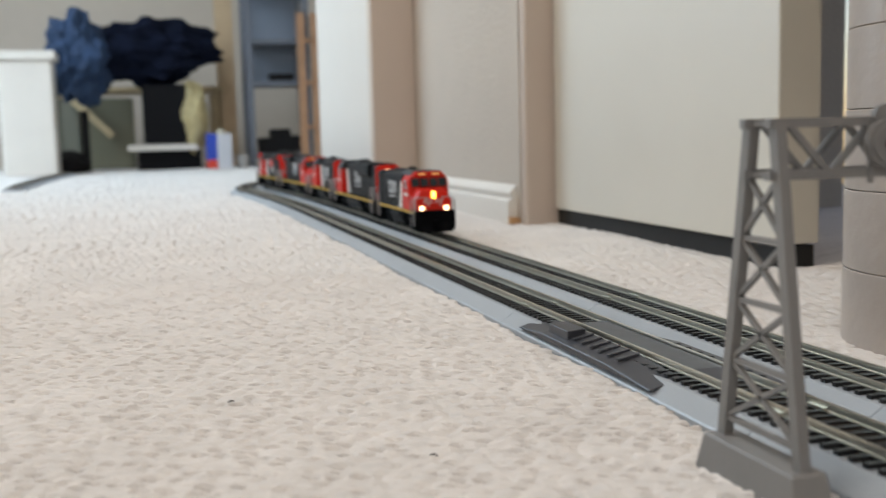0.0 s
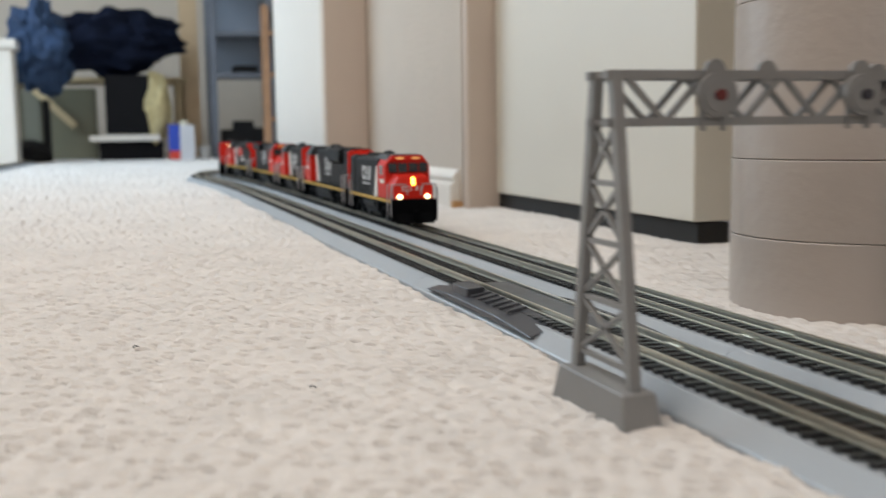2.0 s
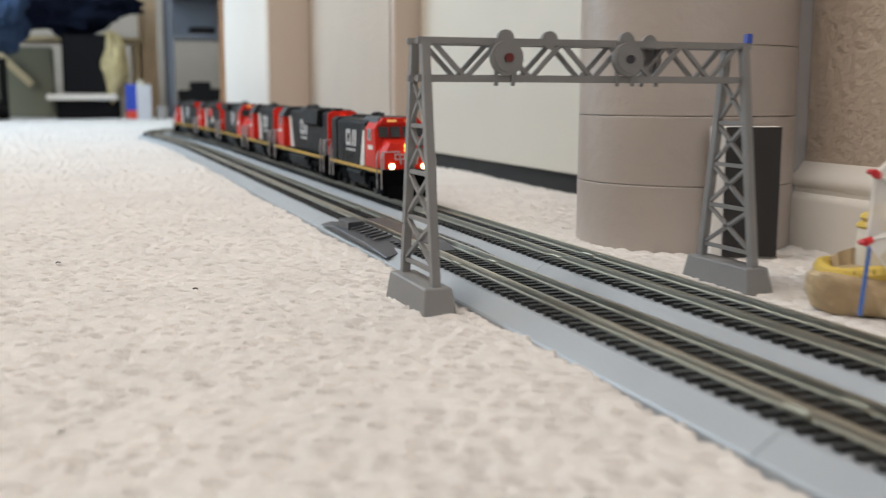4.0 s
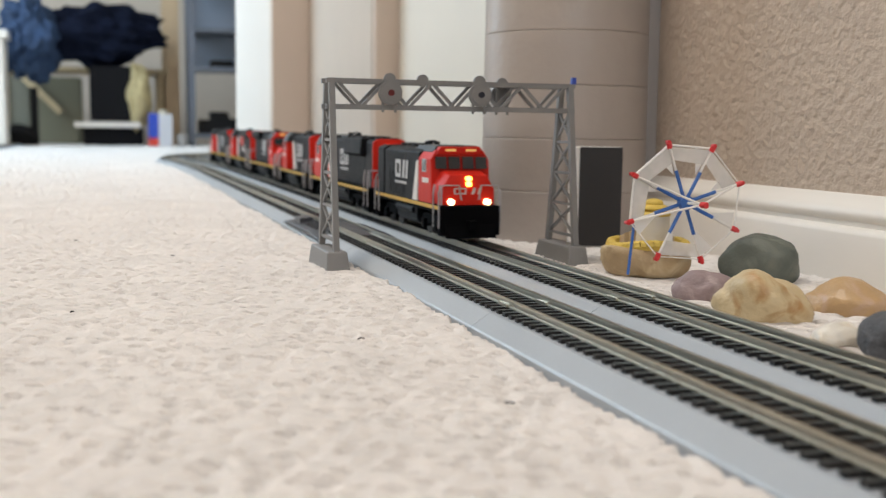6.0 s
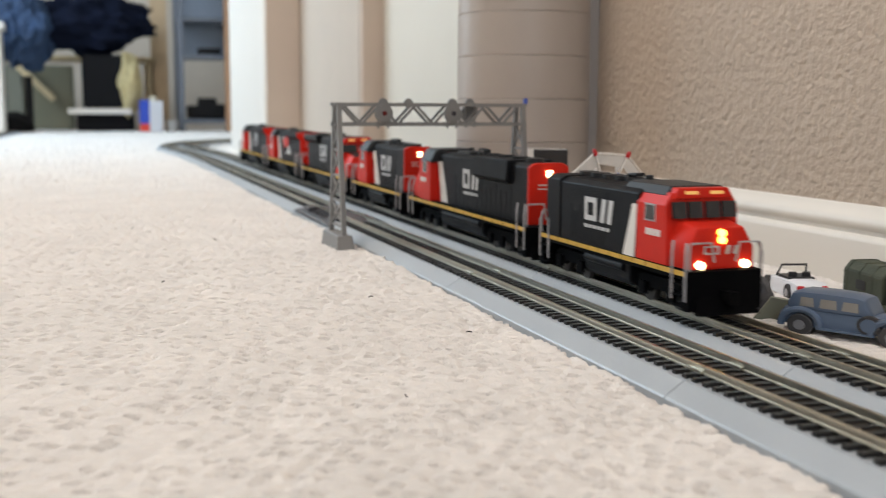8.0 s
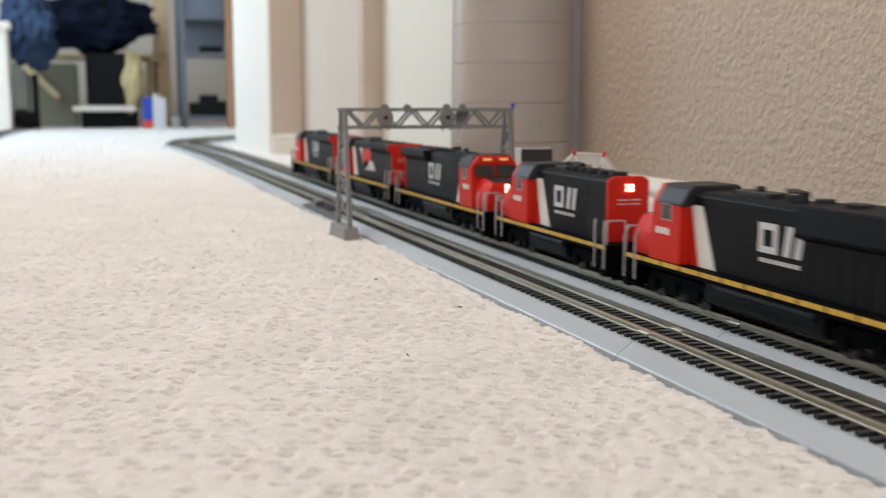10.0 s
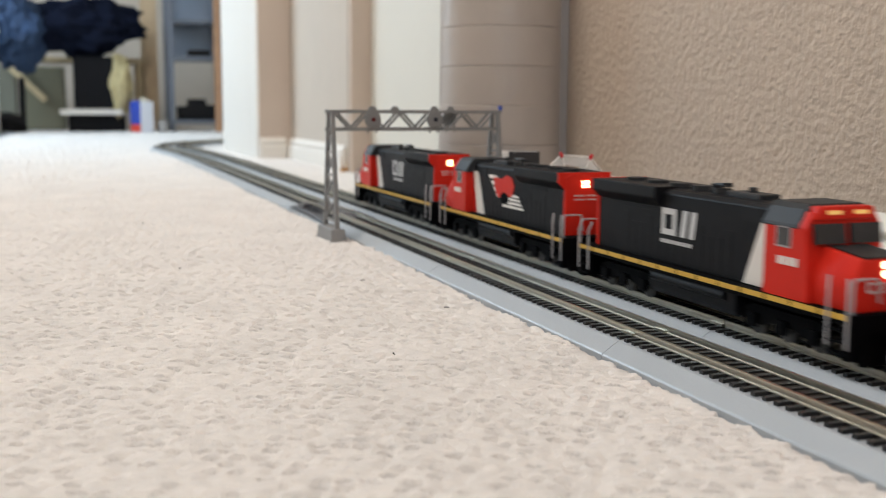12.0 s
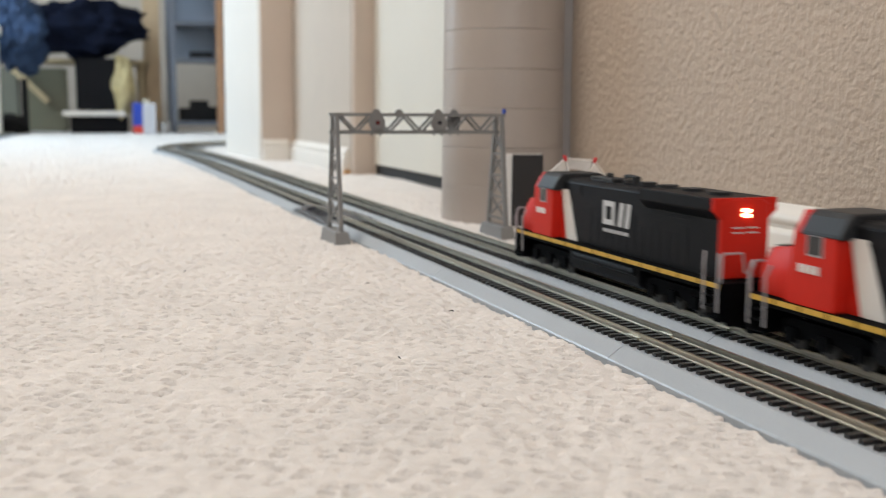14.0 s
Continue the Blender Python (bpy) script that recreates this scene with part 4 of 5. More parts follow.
stone("stone", (0.0940, -0.2545), (0.0092, 0.0075, 0.0072), 10, stone_mat("white_stone", (0.72, 0.68, 0.60), (0.60, 0.50, 0.36), 0.4), "small white quartz pebble", 11, rough=0.22)
stone("stone", (0.0985, -0.288), (0.0178, 0.0137, 0.0140), -50, stone_mat("dark_stone", (0.070, 0.070, 0.075), (0.035, 0.035, 0.038), 0.65, bump=1.0), "dark grey pitted volcanic stone", 13, rough=0.13)


def basin(m):
    g = thing("clay_fountain", m, "tan stone basin with a yellow rim and a cream pillar", "ornament")
    bm = B()
    bmesh.ops.create_icosphere(bm, subdivisions=4, radius=1)
    for v in bm.verts:
        n = noise.noise(v.co * 1.4) * 0.16 + noise.noise(v.co * 4) * 0.05
        v.co *= 1 + n
        if v.co.z > 0.35:
            v.co.z = 0.35 + (v.co.z - 0.35) * (0.2 if v.co.y < 0.35 else 1)
        v.co = Vector((v.co.x * 0.0275, v.co.y * 0.021, (max(v.co.z, -0.6) + 0.58) * 0.0185))
    part("basin", bm, stone_mat("tan_rock", (0.40, 0.29, 0.16), (0.55, 0.44, 0.27)), g, smooth=True)
    yel = material("yellow_clay", (0.62, 0.44, 0.08), 0.6, vary=0.2, scale=120, bump=0.6, bump_scale=300)
    bm = B()
    for i in range(40):
        a0, a1 = i / 40 * 2 * math.pi, (i + 1) / 40 * 2 * math.pi
        p = [(0.0225 * math.cos(a), 0.0165 * math.sin(a), 0.0178 + 0.0012 * math.sin(3 * a)) for a in (a0, a1)]
        tube(bm, p, 0.0034, 8)
    part("rim", bm, yel, g, "yellow clay rim", smooth=True)
    bm = B()
    cyl(bm, (0.003, 0.003, 0.0245), 0.0105, 0.023, "z", 32, 0.0098)
    bevel(bm, 0.0008, 2)
    part("pillar", bm, material("cream_clay", (0.68, 0.63, 0.53), 0.5, vary=0.1, scale=80), g, "cream pillar", smooth=True)
    for k, (r, z) in enumerate(((0.0105, 0.0365), (0.0092, 0.0402), (0.0058, 0.0432))):
        bm = B()
        bmesh.ops.create_uvsphere(bm, u_segments=24, v_segments=12, radius=1)
        for v in bm.verts:
            v.co = Vector((v.co.x * r + 0.003, v.co.y * r + 0.003, v.co.z * 0.0029 + z))
        part("cap_ring", bm, yel, g, "yellow coiled cap", smooth=True)
    return g


basin(pose(0.1235, -0.064, 0, 0, 0, -20) @ Matrix.Scale(0.89, 4))


def ferris_wheel(m):
    g = thing("ferris_wheel", m, "homemade wheel of blue and white sticks with red tips", "toy wheel")
    stick = material("white_stick", (0.78, 0.76, 0.72), 0.5, vary=.05)
    blue = material("blue_stick", (0.035, 0.13, 0.42), 0.45, vary=.15, scale=200)
    red = material("red_tip", (0.60, 0.025, 0.03), 0.4, vary=.1)
    film = paper_film("thin_film")
    R = 0.0365
    tips = []
    for k in range(8):
        a = radians(112.5 + 45 * k)
        tip = Vector((R * math.cos(a), 0, R * math.sin(a)))
        tips.append(tip)
        mid = tip * 0.56
        bm = B()
        tube(bm, [(0, 0, 0), mid], 0.00115, 8)
        part("spoke", bm, blue, g, "blue stick spoke")
        bm = B()
        tube(bm, [mid, tip * 0.97], 0.0008, 8)
        part("spoke_end", bm, stick, g, "white stick end")
        bm = B()
        tube(bm, [tip * 0.95, tip * 1.04 + Vector((0, -0.001, 0))], 0.0017, 10)
        cyl(bm, tip * 1.05, 0.0012, 0.004, "y", 8)
        part("tip", bm, red, g, "red tip")
    for k in range(8):
        bm = B()
        tube(bm, [tips[k], tips[(k + 1) % 8]], 0.00042 if k not in (0, 1, 7) else 0.0007, 6)
        part("rim_rod", bm, stick, g)
    for k in (1, 6, 7, 3, 0):
        a, b = tips[k], tips[(k + 1) % 8]
        bm = B()
        pts = [a * 0.97, b * 0.97, (b * 0.72 + a * 0.02), (a * 0.70)]
        v1 = [bm.verts.new(p + Vector((0, 0.0006, 0))) for p in pts]
        v2 = [bm.verts.new(p + Vector((0, 0.0010, 0))) for p in pts]
        bm.faces.new(v1)
        bm.faces.new(v2[::-1])
        for i in range(4):
            bm.faces.new((v1[i], v1[(i + 1) % 4], v2[(i + 1) % 4], v2[i]))
        part("vane", bm, film, g, "thin translucent film vane")
    # white paper gussets at the tips
    for k in range(8):
        a, b, c = tips[k] * 0.96, tips[k] * 0.62 + tips[(k + 1) % 8] * 0.36, tips[k] * 0.45 + tips[(k + 1) % 8] * 0.06
        bm = B()
        v1 = [bm.verts.new(p + Vector((0, 0.0013, 0))) for p in (a, b, c)]
        v2 = [bm.verts.new(p + Vector((0, 0.0017, 0))) for p in (a, b, c)]
        bm.faces.new(v1)
        bm.faces.new(v2[::-1])
        for i in range(3):
            bm.faces.new((v1[i], v1[(i + 1) % 3], v2[(i + 1) % 3], v2[i]))
        part("gusset", bm, stick, g, "white paper gusset")
    bm = B()
    cyl(bm, (0, -0.001, 0), 0.0042, 0.006, "y", 16)
    part("hub", bm, blue, g)
    bm = B()
    tube(bm, [(0, -0.002, 0), (0.004, -0.016, 0.0)], 0.0009, 8)
    for k in (1, 2, 6):
        tube(bm, [(0.004, -0.016, 0), tips[k] * 0.97], 0.0007, 6)
    part("front_strut", bm, stick, g, "white stick struts")
    bm = B()
    tube(bm, [(0.004, -0.0155, 0), (0.0052, -0.0195, 0)], 0.0019, 10)
    part("axle_tip", bm, red, g, "red axle tip")
    bm = B()
    tube(bm, [(-0.030, 0.004, -0.0462), (-0.029, 0.004, -0.004)], 0.0009, 8)
    part("stand", bm, blue, g)
    return g


ferris_wheel(pose(0.1305, -0.0880, 0.0405, 0, 4, -8) @ Matrix.Scale(0.86, 4))


def wheel_part(car, x, y, r, w, tyre, hub):
    bm = B()
    cyl(bm, (x, y, r), r, w, "y", 24)
    bevel(bm, 0.0004, 1)
    t = part("wheel", bm, tyre, car, "black wheel")
    bm = B()
    cyl(bm, (x, y, r), r * 0.45, w + 0.0007, "y", 16)
    part("hubcap", bm, hub, t, "grey hubcap")


def loft(bm, stations):
    """Rounded body from stations (x, half width, z low, z high, top half width)."""
    rings = []
    for x, w, z0, z1, tw in stations:
        ring = [(-w, z0), (-w, z0 + (z1 - z0) * .55), (-(w * .4 + tw * .6), z0 + (z1 - z0) * .88), (-tw * .7, z1), (tw * .7, z1), (w * .4 + tw * .6, z0 + (z1 - z0) * .88), (w, z0 + (z1 - z0) * .55), (w, z0)]
        rings.append([bm.verts.new((x, a, b)) for a, b in ring])
    for r1, r2 in zip(rings[:-1], rings[1:]):
        for i in range(8):
            bm.faces.new((r1[i], r1[(i + 1) % 8], r2[(i + 1) % 8], r2[i]))
    bm.faces.new(rings[0][::-1])
    bm.faces.new(rings[-1])


def sedan(m):
    g = thing("vintage_car", m, "slate-blue model saloon car of the thirties", "toy car")
    paint = material("slate_blue_paint", (0.078, 0.115, 0.180), 0.35, vary=.06, scale=90)
    tyre = material("grey_tyre", (0.035, 0.036, 0.04), 0.6)
    hub = material("grey_hub", (0.16, 0.17, 0.19), 0.4)
    bm = B()
    loft(bm, [(-0.0275, 0.0050, 0.006, 0.0095, 0.004), (-0.025, 0.0078, 0.005, 0.0125, 0.006), (-0.017, 0.0085, 0.0045, 0.0132, 0.0075), (0.006, 0.0085, 0.0045, 0.0132, 0.0075), (0.010, 0.0070, 0.0045, 0.0130, 0.0050), (0.024, 0.0052, 0.0055, 0.0130, 0.0036), (0.0275, 0.0042, 0.006, 0.0126, 0.0030)])
    part("body", bm, paint, g, smooth=True)
    bm = B()
    loft(bm, [(-0.0238, 0.0064, 0.0125, 0.0160, 0.0045), (-0.0222, 0.0077, 0.0125, 0.0196, 0.0060), (-0.0185, 0.0081, 0.0125, 0.0210, 0.0068), (-0.008, 0.0083, 0.0125, 0.0214, 0.0070), (0.002, 0.0082, 0.0125, 0.0211, 0.0068), (0.0058, 0.0079, 0.0125, 0.0202, 0.0064), (0.0088, 0.0068, 0.0125, 0.0134, 0.0055)])
    part("roof", bm, paint, g, smooth=True)
    # pale base colour stands in for light reflected in the panes
    gl = material("pale_car_glass", (0.30, 0.29, 0.27), 0.08, vary=.5)
    for s in (-1, 1):
        for x0, x1 in ((-0.0185, -0.0128), (-0.0108, -0.0040), (-0.0022, 0.0042)):
            bm = B()
            prism(bm, [(x0, 0.0138), (x1, 0.0138), (x1 - 0.0004, 0.0180), (x0 + 0.0006, 0.0180)], *sorted((s * 0.0068, s * 0.00835)), "y")
            part("window", bm, gl, g, "side window with reflected light put into its pale colour")
        for x in (-0.0175, 0.0170):
            bm = B()
            pts = [(x + 0.0078 * math.cos(a), s * 0.0088, 0.0048 + 0.0074 * math.sin(a)) for a in np.linspace(-0.1, math.pi + 0.1, 14)]
            tube(bm, pts, 0.0015, 8)
            part("fender", bm, paint, g, smooth=True)
            wheel_part(g, x, s * 0.0088, 0.0051, 0.0026, tyre, hub)
        bm = B()
        box(bm, -0.011, 0.010, *sorted((s * 0.0078, s * 0.0102)), 0.0040, 0.0050)
        part("running_board", bm, paint, g)
    bm = B()
    cyl(bm, (0.0085, -0.0086, 0.0090), 0.0044, 0.0022, "y", 20)
    spare = part("spare_wheel", bm, tyre, g)
    bm = B()
    cyl(bm, (0.0085, -0.0092, 0.0090), 0.0030, 0.0022, "y", 20)
    part("wheel_cover", bm, paint, spare, "slate-blue wheel cover")
    bm = B()
    box(bm, 0.0270, 0.0278, -0.008, 0.008, 0.0050, 0.0062)
    part("bumper", bm, hub, g)
    return g


sedan(pose(0.1090, -0.3600, 0.0, 0, 0, -62) @ Matrix.Diagonal((1.18, 1.06, 0.97, 1)))


def roadster(m):
    g = thing("convertible_car", m, "white model convertible with red tail lamps", "toy car")
    paint = material("white_car_paint", (0.75, 0.76, 0.80), 0.25, vary=.03)
    dark = material("black_car_trim", (0.015, 0.015, 0.017), 0.5)
    bm = B()
    loft(bm, [(-0.026, 0.0085, 0.0030, 0.0095, 0.0070), (-0.022, 0.0102, 0.0022, 0.0118, 0.0085), (-0.008, 0.0105, 0.0018, 0.0115, 0.0085), (0.008, 0.0102, 0.0018, 0.0108, 0.0085), (0.022, 0.0095, 0.0022, 0.0088, 0.0075), (0.026, 0.0075, 0.0030, 0.0065, 0.0050)])
    part("body", bm, paint, g, smooth=True)
    bm = B()
    box(bm, -0.010, 0.006, -0.0075, 0.0075, 0.0095, 0.0121)
    part("cockpit", bm, dark, g, "black open cockpit")
    bm = B()
    tube(bm, [(0.0060, -0.0085, 0.0112), (0.0020, -0.0072, 0.0178), (0.0020, 0.0072, 0.0178), (0.0060, 0.0085, 0.0112)], 0.0007, 8)
    part("windshield_frame", bm, dark, g)
    for y in (-0.004, 0.004):
        bm = B()
        box(bm, -0.0070, -0.0050, y - 0.0024, y + 0.0024, 0.0105, 0.0150)
        bevel(bm, 0.0006, 1)
        part("seat", bm, dark, g)
    for s in (-1, 1):
        bm = B()
        box(bm, -0.0264, -0.0236, *sorted((s * 0.0045, s * 0.0086)), 0.0072, 0.0098)
        bevel(bm, 0.0006, 1)
        part("tail_lamp", bm, material("red_lamp", (0.6, 0.03, 0.04), 0.2), g, "red tail lamp")
        for x in (-0.016, 0.016):
            wheel_part(g, x, s * 0.0096, 0.0048, 0.0030, dark, M_HANDRAIL)
    return g


roadster(pose(0.1530, -0.2620, 0.0, 0, 0, 74) @ Matrix.Scale(0.95, 4))


def army_truck(m):
    g = thing("toy_truck", m, "olive green model truck with a canvas cover", "toy truck")
    oliv = material("olive_canvas", (0.050, 0.058, 0.036), 0.75, vary=.15, scale=120, bump=.4, bump_scale=500)
    dark = material("dark_tyre", (0.02, 0.02, 0.02), 0.7)
    bm = B()
    prism(bm, [(-0.0125, 0.010), (-0.0125, 0.026), (-0.0080, 0.0315), (0.0080, 0.0315), (0.0125, 0.026), (0.0125, 0.010)], -0.034, 0.010, "x")
    bevel(bm, 0.0008, 1)
    part("canvas_cover", bm, oliv, g, "olive canvas cover")
    bm = B()
    for x in (-0.030, -0.016, -0.002):
        prism(bm, [(-0.0128, 0.010), (-0.0128, 0.0262), (-0.0082, 0.0319), (0.0082, 0.0319), (0.0128, 0.0262), (0.0128, 0.010)], x, x + 0.0012, "x")
    part("hoop_ridge", bm, oliv, g)
    bm = B()
    prism(bm, [(0.011, 0.008), (0.034, 0.008), (0.034, 0.0165), (0.0225, 0.0178), (0.0195, 0.0265), (0.011, 0.0265)], -0.0105, 0.0105, "y")
    bevel(bm, 0.0008, 1)
    part("cab", bm, oliv, g)
    bm = B()
    box(bm, -0.034, 0.034, -0.011, 0.011, 0.0058, 0.0100)
    part("bed", bm, oliv, g)
    # dark plates on the cover stand for the shade inside its openings
    bm = B()
    box(bm, -0.0345, -0.0338, -0.0085, 0.0085, 0.0125, 0.0245)
    part("rear_opening", bm, dark, g, "dark plate standing for a shaded canvas opening")
    for s in (-1, 1):
        bm = B()
        box(bm, -0.018, -0.008, *sorted((s * 0.0124, s * 0.0130)), 0.0155, 0.0215)
        part("side_opening", bm, dark, g, "dark plate standing for a shaded canvas opening")
        for x in (-0.025, -0.013, 0.025):
            wheel_part(g, x, s * 0.0112, 0.0055, 0.0036, dark, oliv)
    return g


army_truck(pose(0.1590, -0.3270, 0.0, 0, 0, -100) @ Matrix.Scale(0.80, 4))
bm = B()
prism(bm, [(-0.011, 0), (0.012, 0), (0.012, 0.0150), (0.000, 0.0165)], -0.001, 0.001, "y")
solid("card_wedge", bm, material("sage_card", (0.20, 0.21, 0.16), 0.7, vary=.1, scale=90), "sage green card wedge leaning beside a stone", "card", m=pose(0.0960, -0.3180, -0.001, 14, 0, -38) @ Matrix.Scale(0.87, 4))


# lint on the carpet
lint_mat = material("dark_lint", (0.03, 0.028, 0.026), 0.9)
for i, (x, y) in enumerate(((-0.0715, -0.203), (-0.109, -0.3916), (-0.050, -0.300), (-0.170, -0.120), (-0.120, 0.060), (-0.175, 0.150))):
    bm = B()
    tube(bm, [(0, 0, 0), (0.0012, 0.0007, 0.0004), (0.0026, 0.0004, 0.0001)], 0.00028, 6)
    solid("lint", bm, lint_mat, "tiny dark fibre lying on the carpet", "lint", m=pose(x, y, 0.0012, 0, 0, i * 77), group="lint on the carpet")


# ---------------------------------------------------------------- far room
BEFORE = {ob.name for ob in scene.objects}
FY = 3.45
FX = 0.12


def blob(name, place, size, turn, mat, label, category, seed, rough=0.3, sub=4):
    bm = B()
    bmesh.ops.create_icosphere(bm, subdivisions=sub, radius=1)
    off = Vector((seed * 2.3, seed, seed * 0.7))
    for v in bm.verts:
        v.co *= 1 + noise.noise(v.co * 1.6 + off) * rough + noise.noise(v.co * 4 + off) * rough * 0.6 + noise.noise(v.co * 9 + off) * rough * 0.25
        v.co = Vector((v.co.x * size[0], v.co.y * size[1], v.co.z * size[2]))
    return solid(name, bm, mat, label, category, m=pose(*place, 0, 0, turn), smooth=True)


def shelf_unit(m):
    g = thing("shelf_unit", m, "grey steel shelf unit with a few dark boxes", "shelf")
    steel = material("grey_steel", (0.12, 0.135, 0.165), 0.5, 0.2, vary=.12, scale=10)
    for x in (0, 0.235):
        for y in (0, 0.20):
            bm = B()
            box(bm, x, x + 0.024, y, y + 0.020, 0, 0.95)
            part("upright", bm, steel, g)
    for z in (0.035, 0.33, 0.50, 0.72):
        bm = B()
        box(bm, 0.0245, 0.2345, 0.002, 0.218, z, z + 0.020)
        part("shelf", bm, steel, g)
    bm = B()
    box(bm, 0.0245, 0.2345, 0.222, 0.228, 0.36, 0.94)
    part("back_panel", bm, material("grey_blue_panel", (0.19, 0.22, 0.27), 0.6, vary=.08, scale=6), g, "grey-blue back panel")
    return g


shelf_unit(pose(FX + 0.052, FY, 0))
dk = material("dark_clutter", (0.010, 0.0095, 0.010), 0.7, spec=0.15, vary=.4, scale=20)
for i, (x, z, sx, sz) in enumerate(((0.125, 0.055, 0.030, 0.045), (0.185, 0.055, 0.040, 0.070), (0.245, 0.055, 0.030, 0.050), (0.20, 0.350, 0.050, 0.022))):
    bm = B()
    box(bm, FX + x - sx, FX + x + sx, FY + 0.03, FY + 0.13, z, z + sz * 1.4)
    bevel(bm, 0.008, 2)
    solid("storage_box", bm, dk, "small dark box on a grey shelf", "box", group="boxes on the shelf")


def step_ladder(m):
    g = thing("step_ladder", m, "wooden step ladder leaning in the far room", "ladder")
    wood = material("ladder_wood", (0.36, 0.20, 0.11), 0.55, vary=.2, scale=25)
    for x in (0, 0.055):
        bm = B()
        bar(bm, (x, 0, 0), (x + 0.012, 0.08, 0.62), 0.020, 0.030)
        part("rail", bm, wood, g)
    for z in (0.15, 0.33, 0.50):
        bm = B()
        box(bm, 0.012, 0.052, 0.13 * z - 0.02, 0.13 * z + 0.02, z, z + 0.015)
        part("rung", bm, wood, g)
    return g


step_ladder(pose(FX + 0.262, FY - 0.10, 0))
bm = B()
box(bm, FX - 0.045, FX + 0.030, FY + 0.30, FY + 0.36, 0, 1.2)
solid("wooden_plank", bm, material("pale_plank", (0.46, 0.33, 0.20), 0.6, vary=.15, scale=15), "pale wooden plank standing against the wall", "plank")


def carton(m):
    g = thing("drink_carton", m, "blue, red and white carton standing on the floor", "carton")
    for name, x0, x1, z0, z1, c, lab in (("blue_side", 0, 0.040, 0.036, 0.140, (0.02, 0.06, 0.42), "blue printed side"), ("red_foot", 0, 0.040, 0, 0.0355, (0.60, 0.05, 0.03), "red printed foot"), ("white_side", 0.0405, 0.098, 0, 0.138, (0.55, 0.56, 0.60), "white printed side")):
        bm = B()
        box(bm, x0, x1, 0, 0.07, z0, z1)
        bevel(bm, 0.002, 1)
        part(name, bm, material(name, c, 0.5, vary=.06, scale=20), g, lab)
    bm = B()
    cyl(bm, (0.06, 0.035, 0.147), 0.016, 0.018, "z", 20)
    part("cap", bm, material("cream_cap", (0.6, 0.55, 0.42), 0.5), g, "cream cap")
    return g


carton(pose(FX - 0.128, FY - 0.10, 0))
bm = B()
cyl(bm, (FX + 0.012, FY - 0.06, 0.026), 0.022, 0.052, "z", 20, 0.026)
solid("small_pot", bm, material("grey_pot", (0.35, 0.34, 0.33), 0.6, vary=.15), "small grey pot on the floor", "pot")


def dark_cabinet(m):
    g = thing("dark_cabinet", m, "black low cabinet with a white edge strip", "cabinet")
    blk = material("black_laminate", (0.0035, 0.0035, 0.005), 0.6, spec=0.15, vary=.2, scale=12)
    bm = B()
    box(bm, 0.03, 0.20, 0, 0.28, 0.105, 0.34)
    bevel(bm, 0.005, 1)
    part("upper_box", bm, blk, g)
    bm = B()
    box(bm, 0.0, 0.25, 0.02, 0.28, 0, 0.075)
    part("lower_box", bm, blk, g)
    bm = B()
    box(bm, -0.035, 0.235, -0.02, 0.28, 0.078, 0.100)
    part("white_strip", bm, M_TRIM, g, "white edge strip")
    return g


dark_cabinet(pose(FX - 0.395, FY, 0))
blob("straw_sheaf", (FX + -0.165, FY + 0.02, 0.215), (0.055, 0.05, 0.135), 0, material("straw", (0.40, 0.33, 0.17), 0.8, vary=.3, scale=60, bump=.8, bump_scale=120), "bundle of dry yellow straw", "straw", 4, 0.25)
navy = material("navy_cloth", (0.004, 0.006, 0.015), 0.9, spec=0.1, vary=.4, scale=14, bump=.5, bump_scale=60)
denim = material("denim_cloth", (0.014, 0.034, 0.08), 0.85, vary=.4, scale=14, bump=.5, bump_scale=60)
# each of these two blobs stands for a heap of clothes
blob("crumpled_coat", (FX + -0.325, FY + 0.10, 0.475), (0.27, 0.13, 0.125), 0, navy, "heap of dark navy clothes on a low table", "coat", 2, 0.35, 5)
blob("denim_jacket", (FX + -0.600, FY + 0.02, 0.44), (0.115, 0.11, 0.17), 15, denim, "heap of blue denim clothes over a table end", "jacket", 6, 0.4, 5)


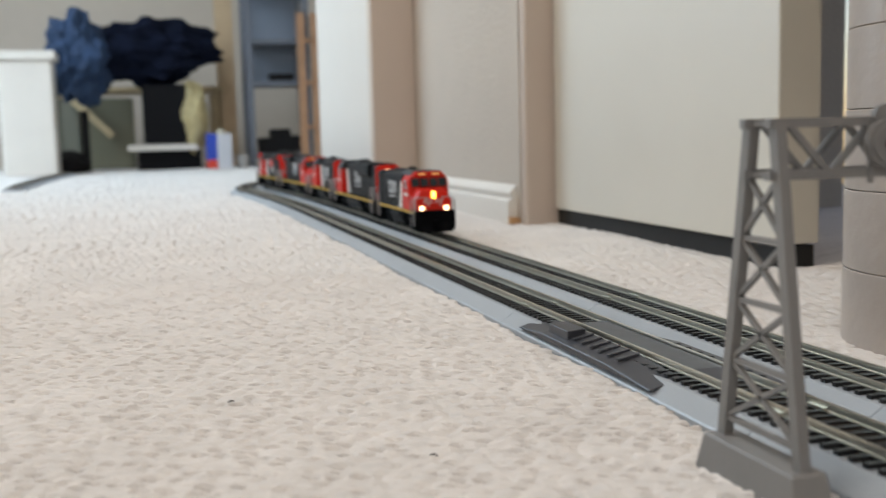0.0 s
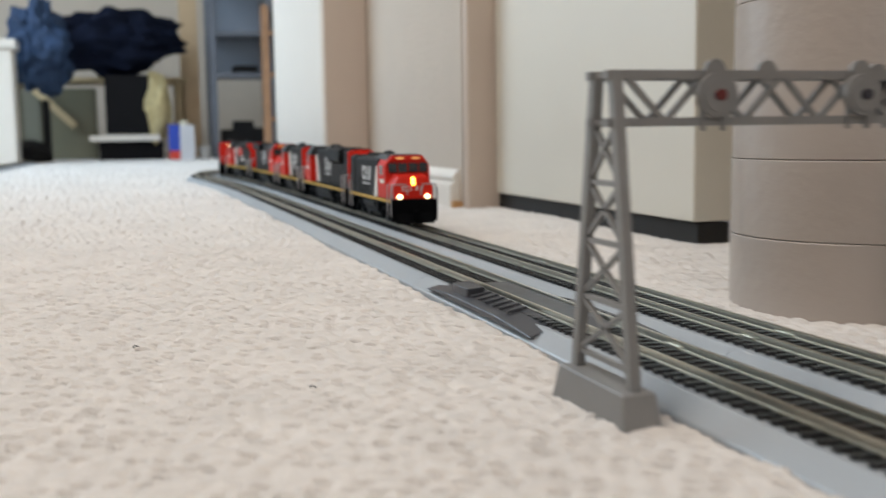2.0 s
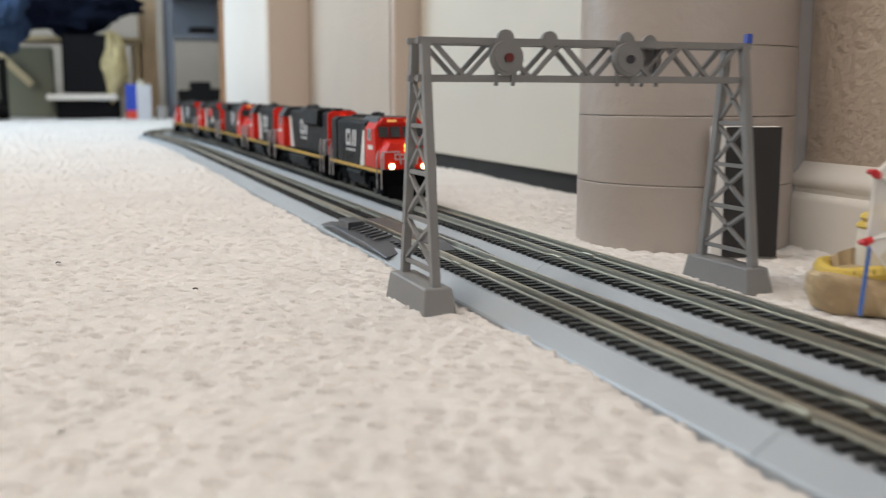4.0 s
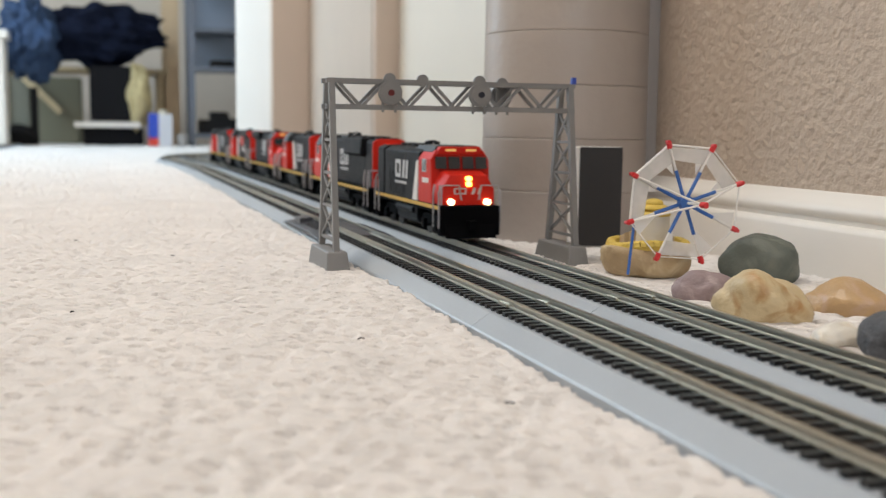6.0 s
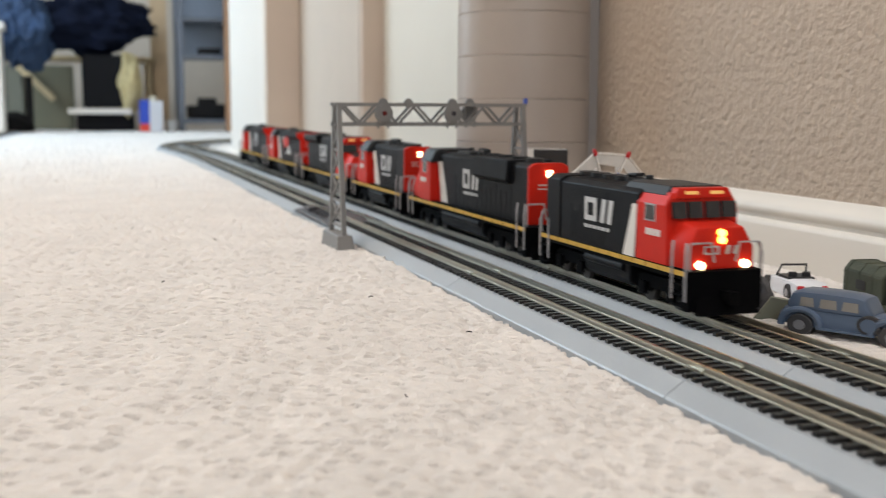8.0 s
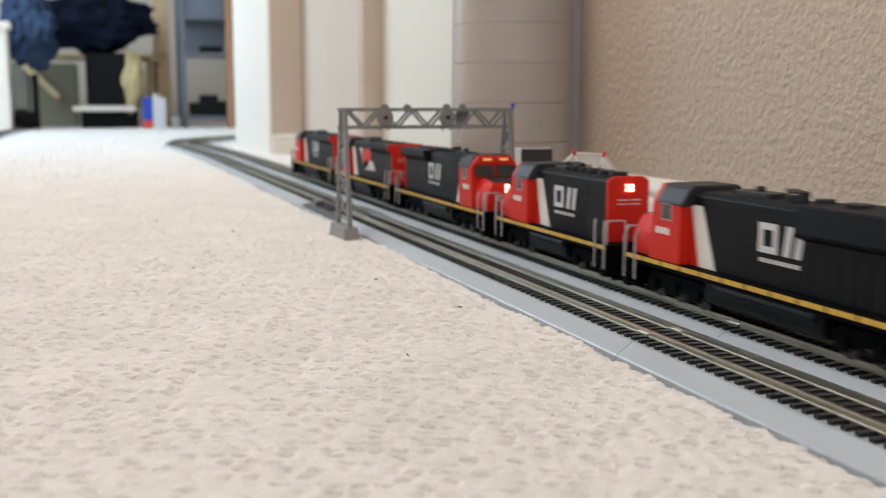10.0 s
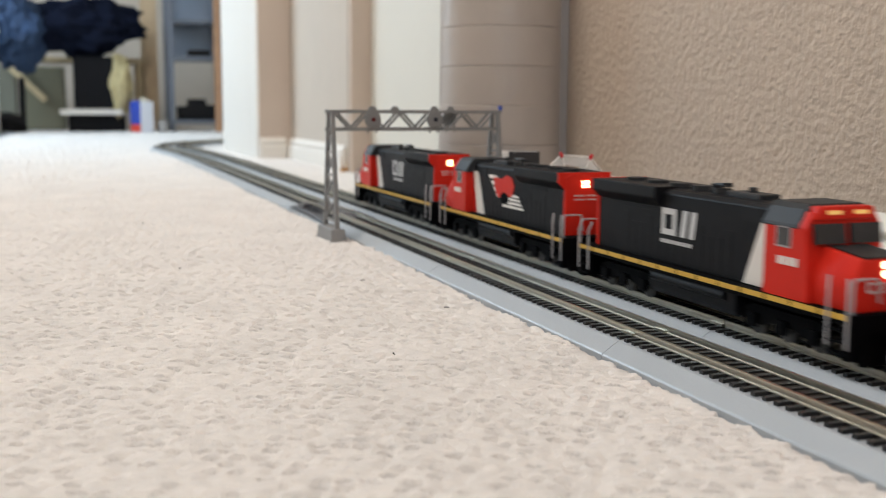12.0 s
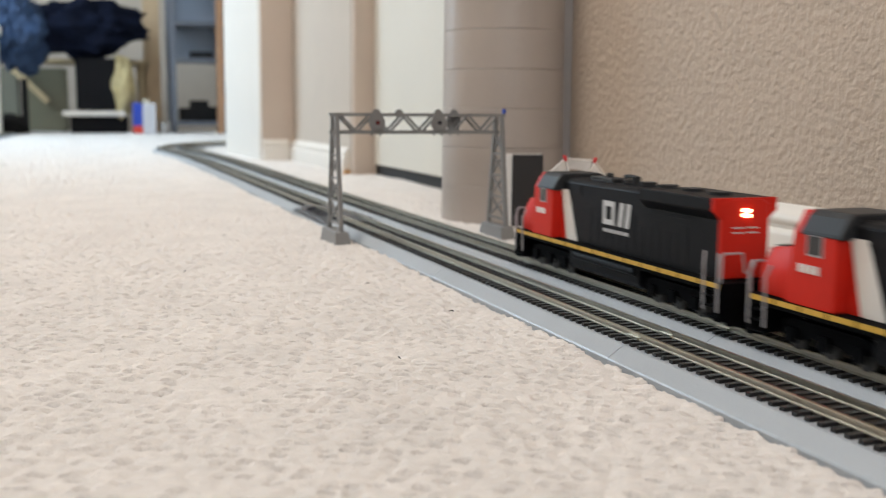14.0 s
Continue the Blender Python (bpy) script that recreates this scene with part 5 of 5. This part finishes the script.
def low_table(m):
    g = thing("low_table", m, "low pale wooden table under a dark heap of clothes", "table")
    wood = material("table_wood", (0.50, 0.38, 0.22), 0.55, vary=.18, scale=22)
    bm = B()
    box(bm, -0.42, 0.30, 0, 0.30, 0.322, 0.345)
    bevel(bm, 0.003, 1)
    part("tabletop", bm, wood, g)
    for x in (-0.40, 0.27):
        for y in (0.02, 0.27):
            bm = B()
            bar(bm, (x, y, 0), (x, y, 0.322), 0.03)
            part("leg", bm, wood, g)
    bm = B()
    bar(bm, (-0.34, -0.015, 0.31), (-0.17, -0.015, 0.14), 0.028, 0.030)
    part("brace", bm, wood, g, "slanted wooden brace")
    return g


low_table(pose(FX - 0.32, FY + 0.295, 0))
for x0, x1, z1, c, lab in ((-0.60, -0.40, 0.30, (0.15, 0.14, 0.09), "khaki storage bin under the table"), (-0.80, -0.62, 0.30, (0.14, 0.135, 0.10), "olive storage bin under the table")):
    bm = B()
    box(bm, FX + x0, FX + x1, FY + 0.31, FY + 0.52, 0, z1)
    bevel(bm, 0.01, 2)
    solid("storage_bin", bm, material("bin_plastic", c, 0.6, vary=.1, scale=8), lab, "bin")
bm = B()
bar(bm, (FX - 0.585, FY - 0.02, 0), (FX - 0.585, FY - 0.02, 0.24), 0.028)
solid("dark_post", bm, dk, "dark upright post beside a storage bin", "post")
blob("dark_bag", (FX + -0.66, FY - 0.02, 0.035), (0.085, 0.07, 0.05), 0, dk, "dark soft bag on the floor", "bag", 9, 0.25)
bm = B()
box(bm, FX - 0.86, FX - 0.675, FY - 0.30, FY - 0.12, 0, 0.42)
bevel(bm, 0.012, 3)
box(bm, FX - 0.872, FX - 0.663, FY - 0.312, FY - 0.108, 0.42, 0.45)
solid("white_bin", bm, M_TRIM, "white lidded plastic storage bin", "bin")


# the stored things of the far room, moved together to their place
FAR_ROOM = Matrix.Translation((0.010, 3.205, 0)) @ Matrix.Scale(0.81, 4) @ Matrix.Translation((0.008, -3.35, 0))
for ob in list(scene.objects):
    if ob.parent is None and ob.name not in BEFORE:
        ob.matrix_world = FAR_ROOM @ ob.matrix_world


motions()
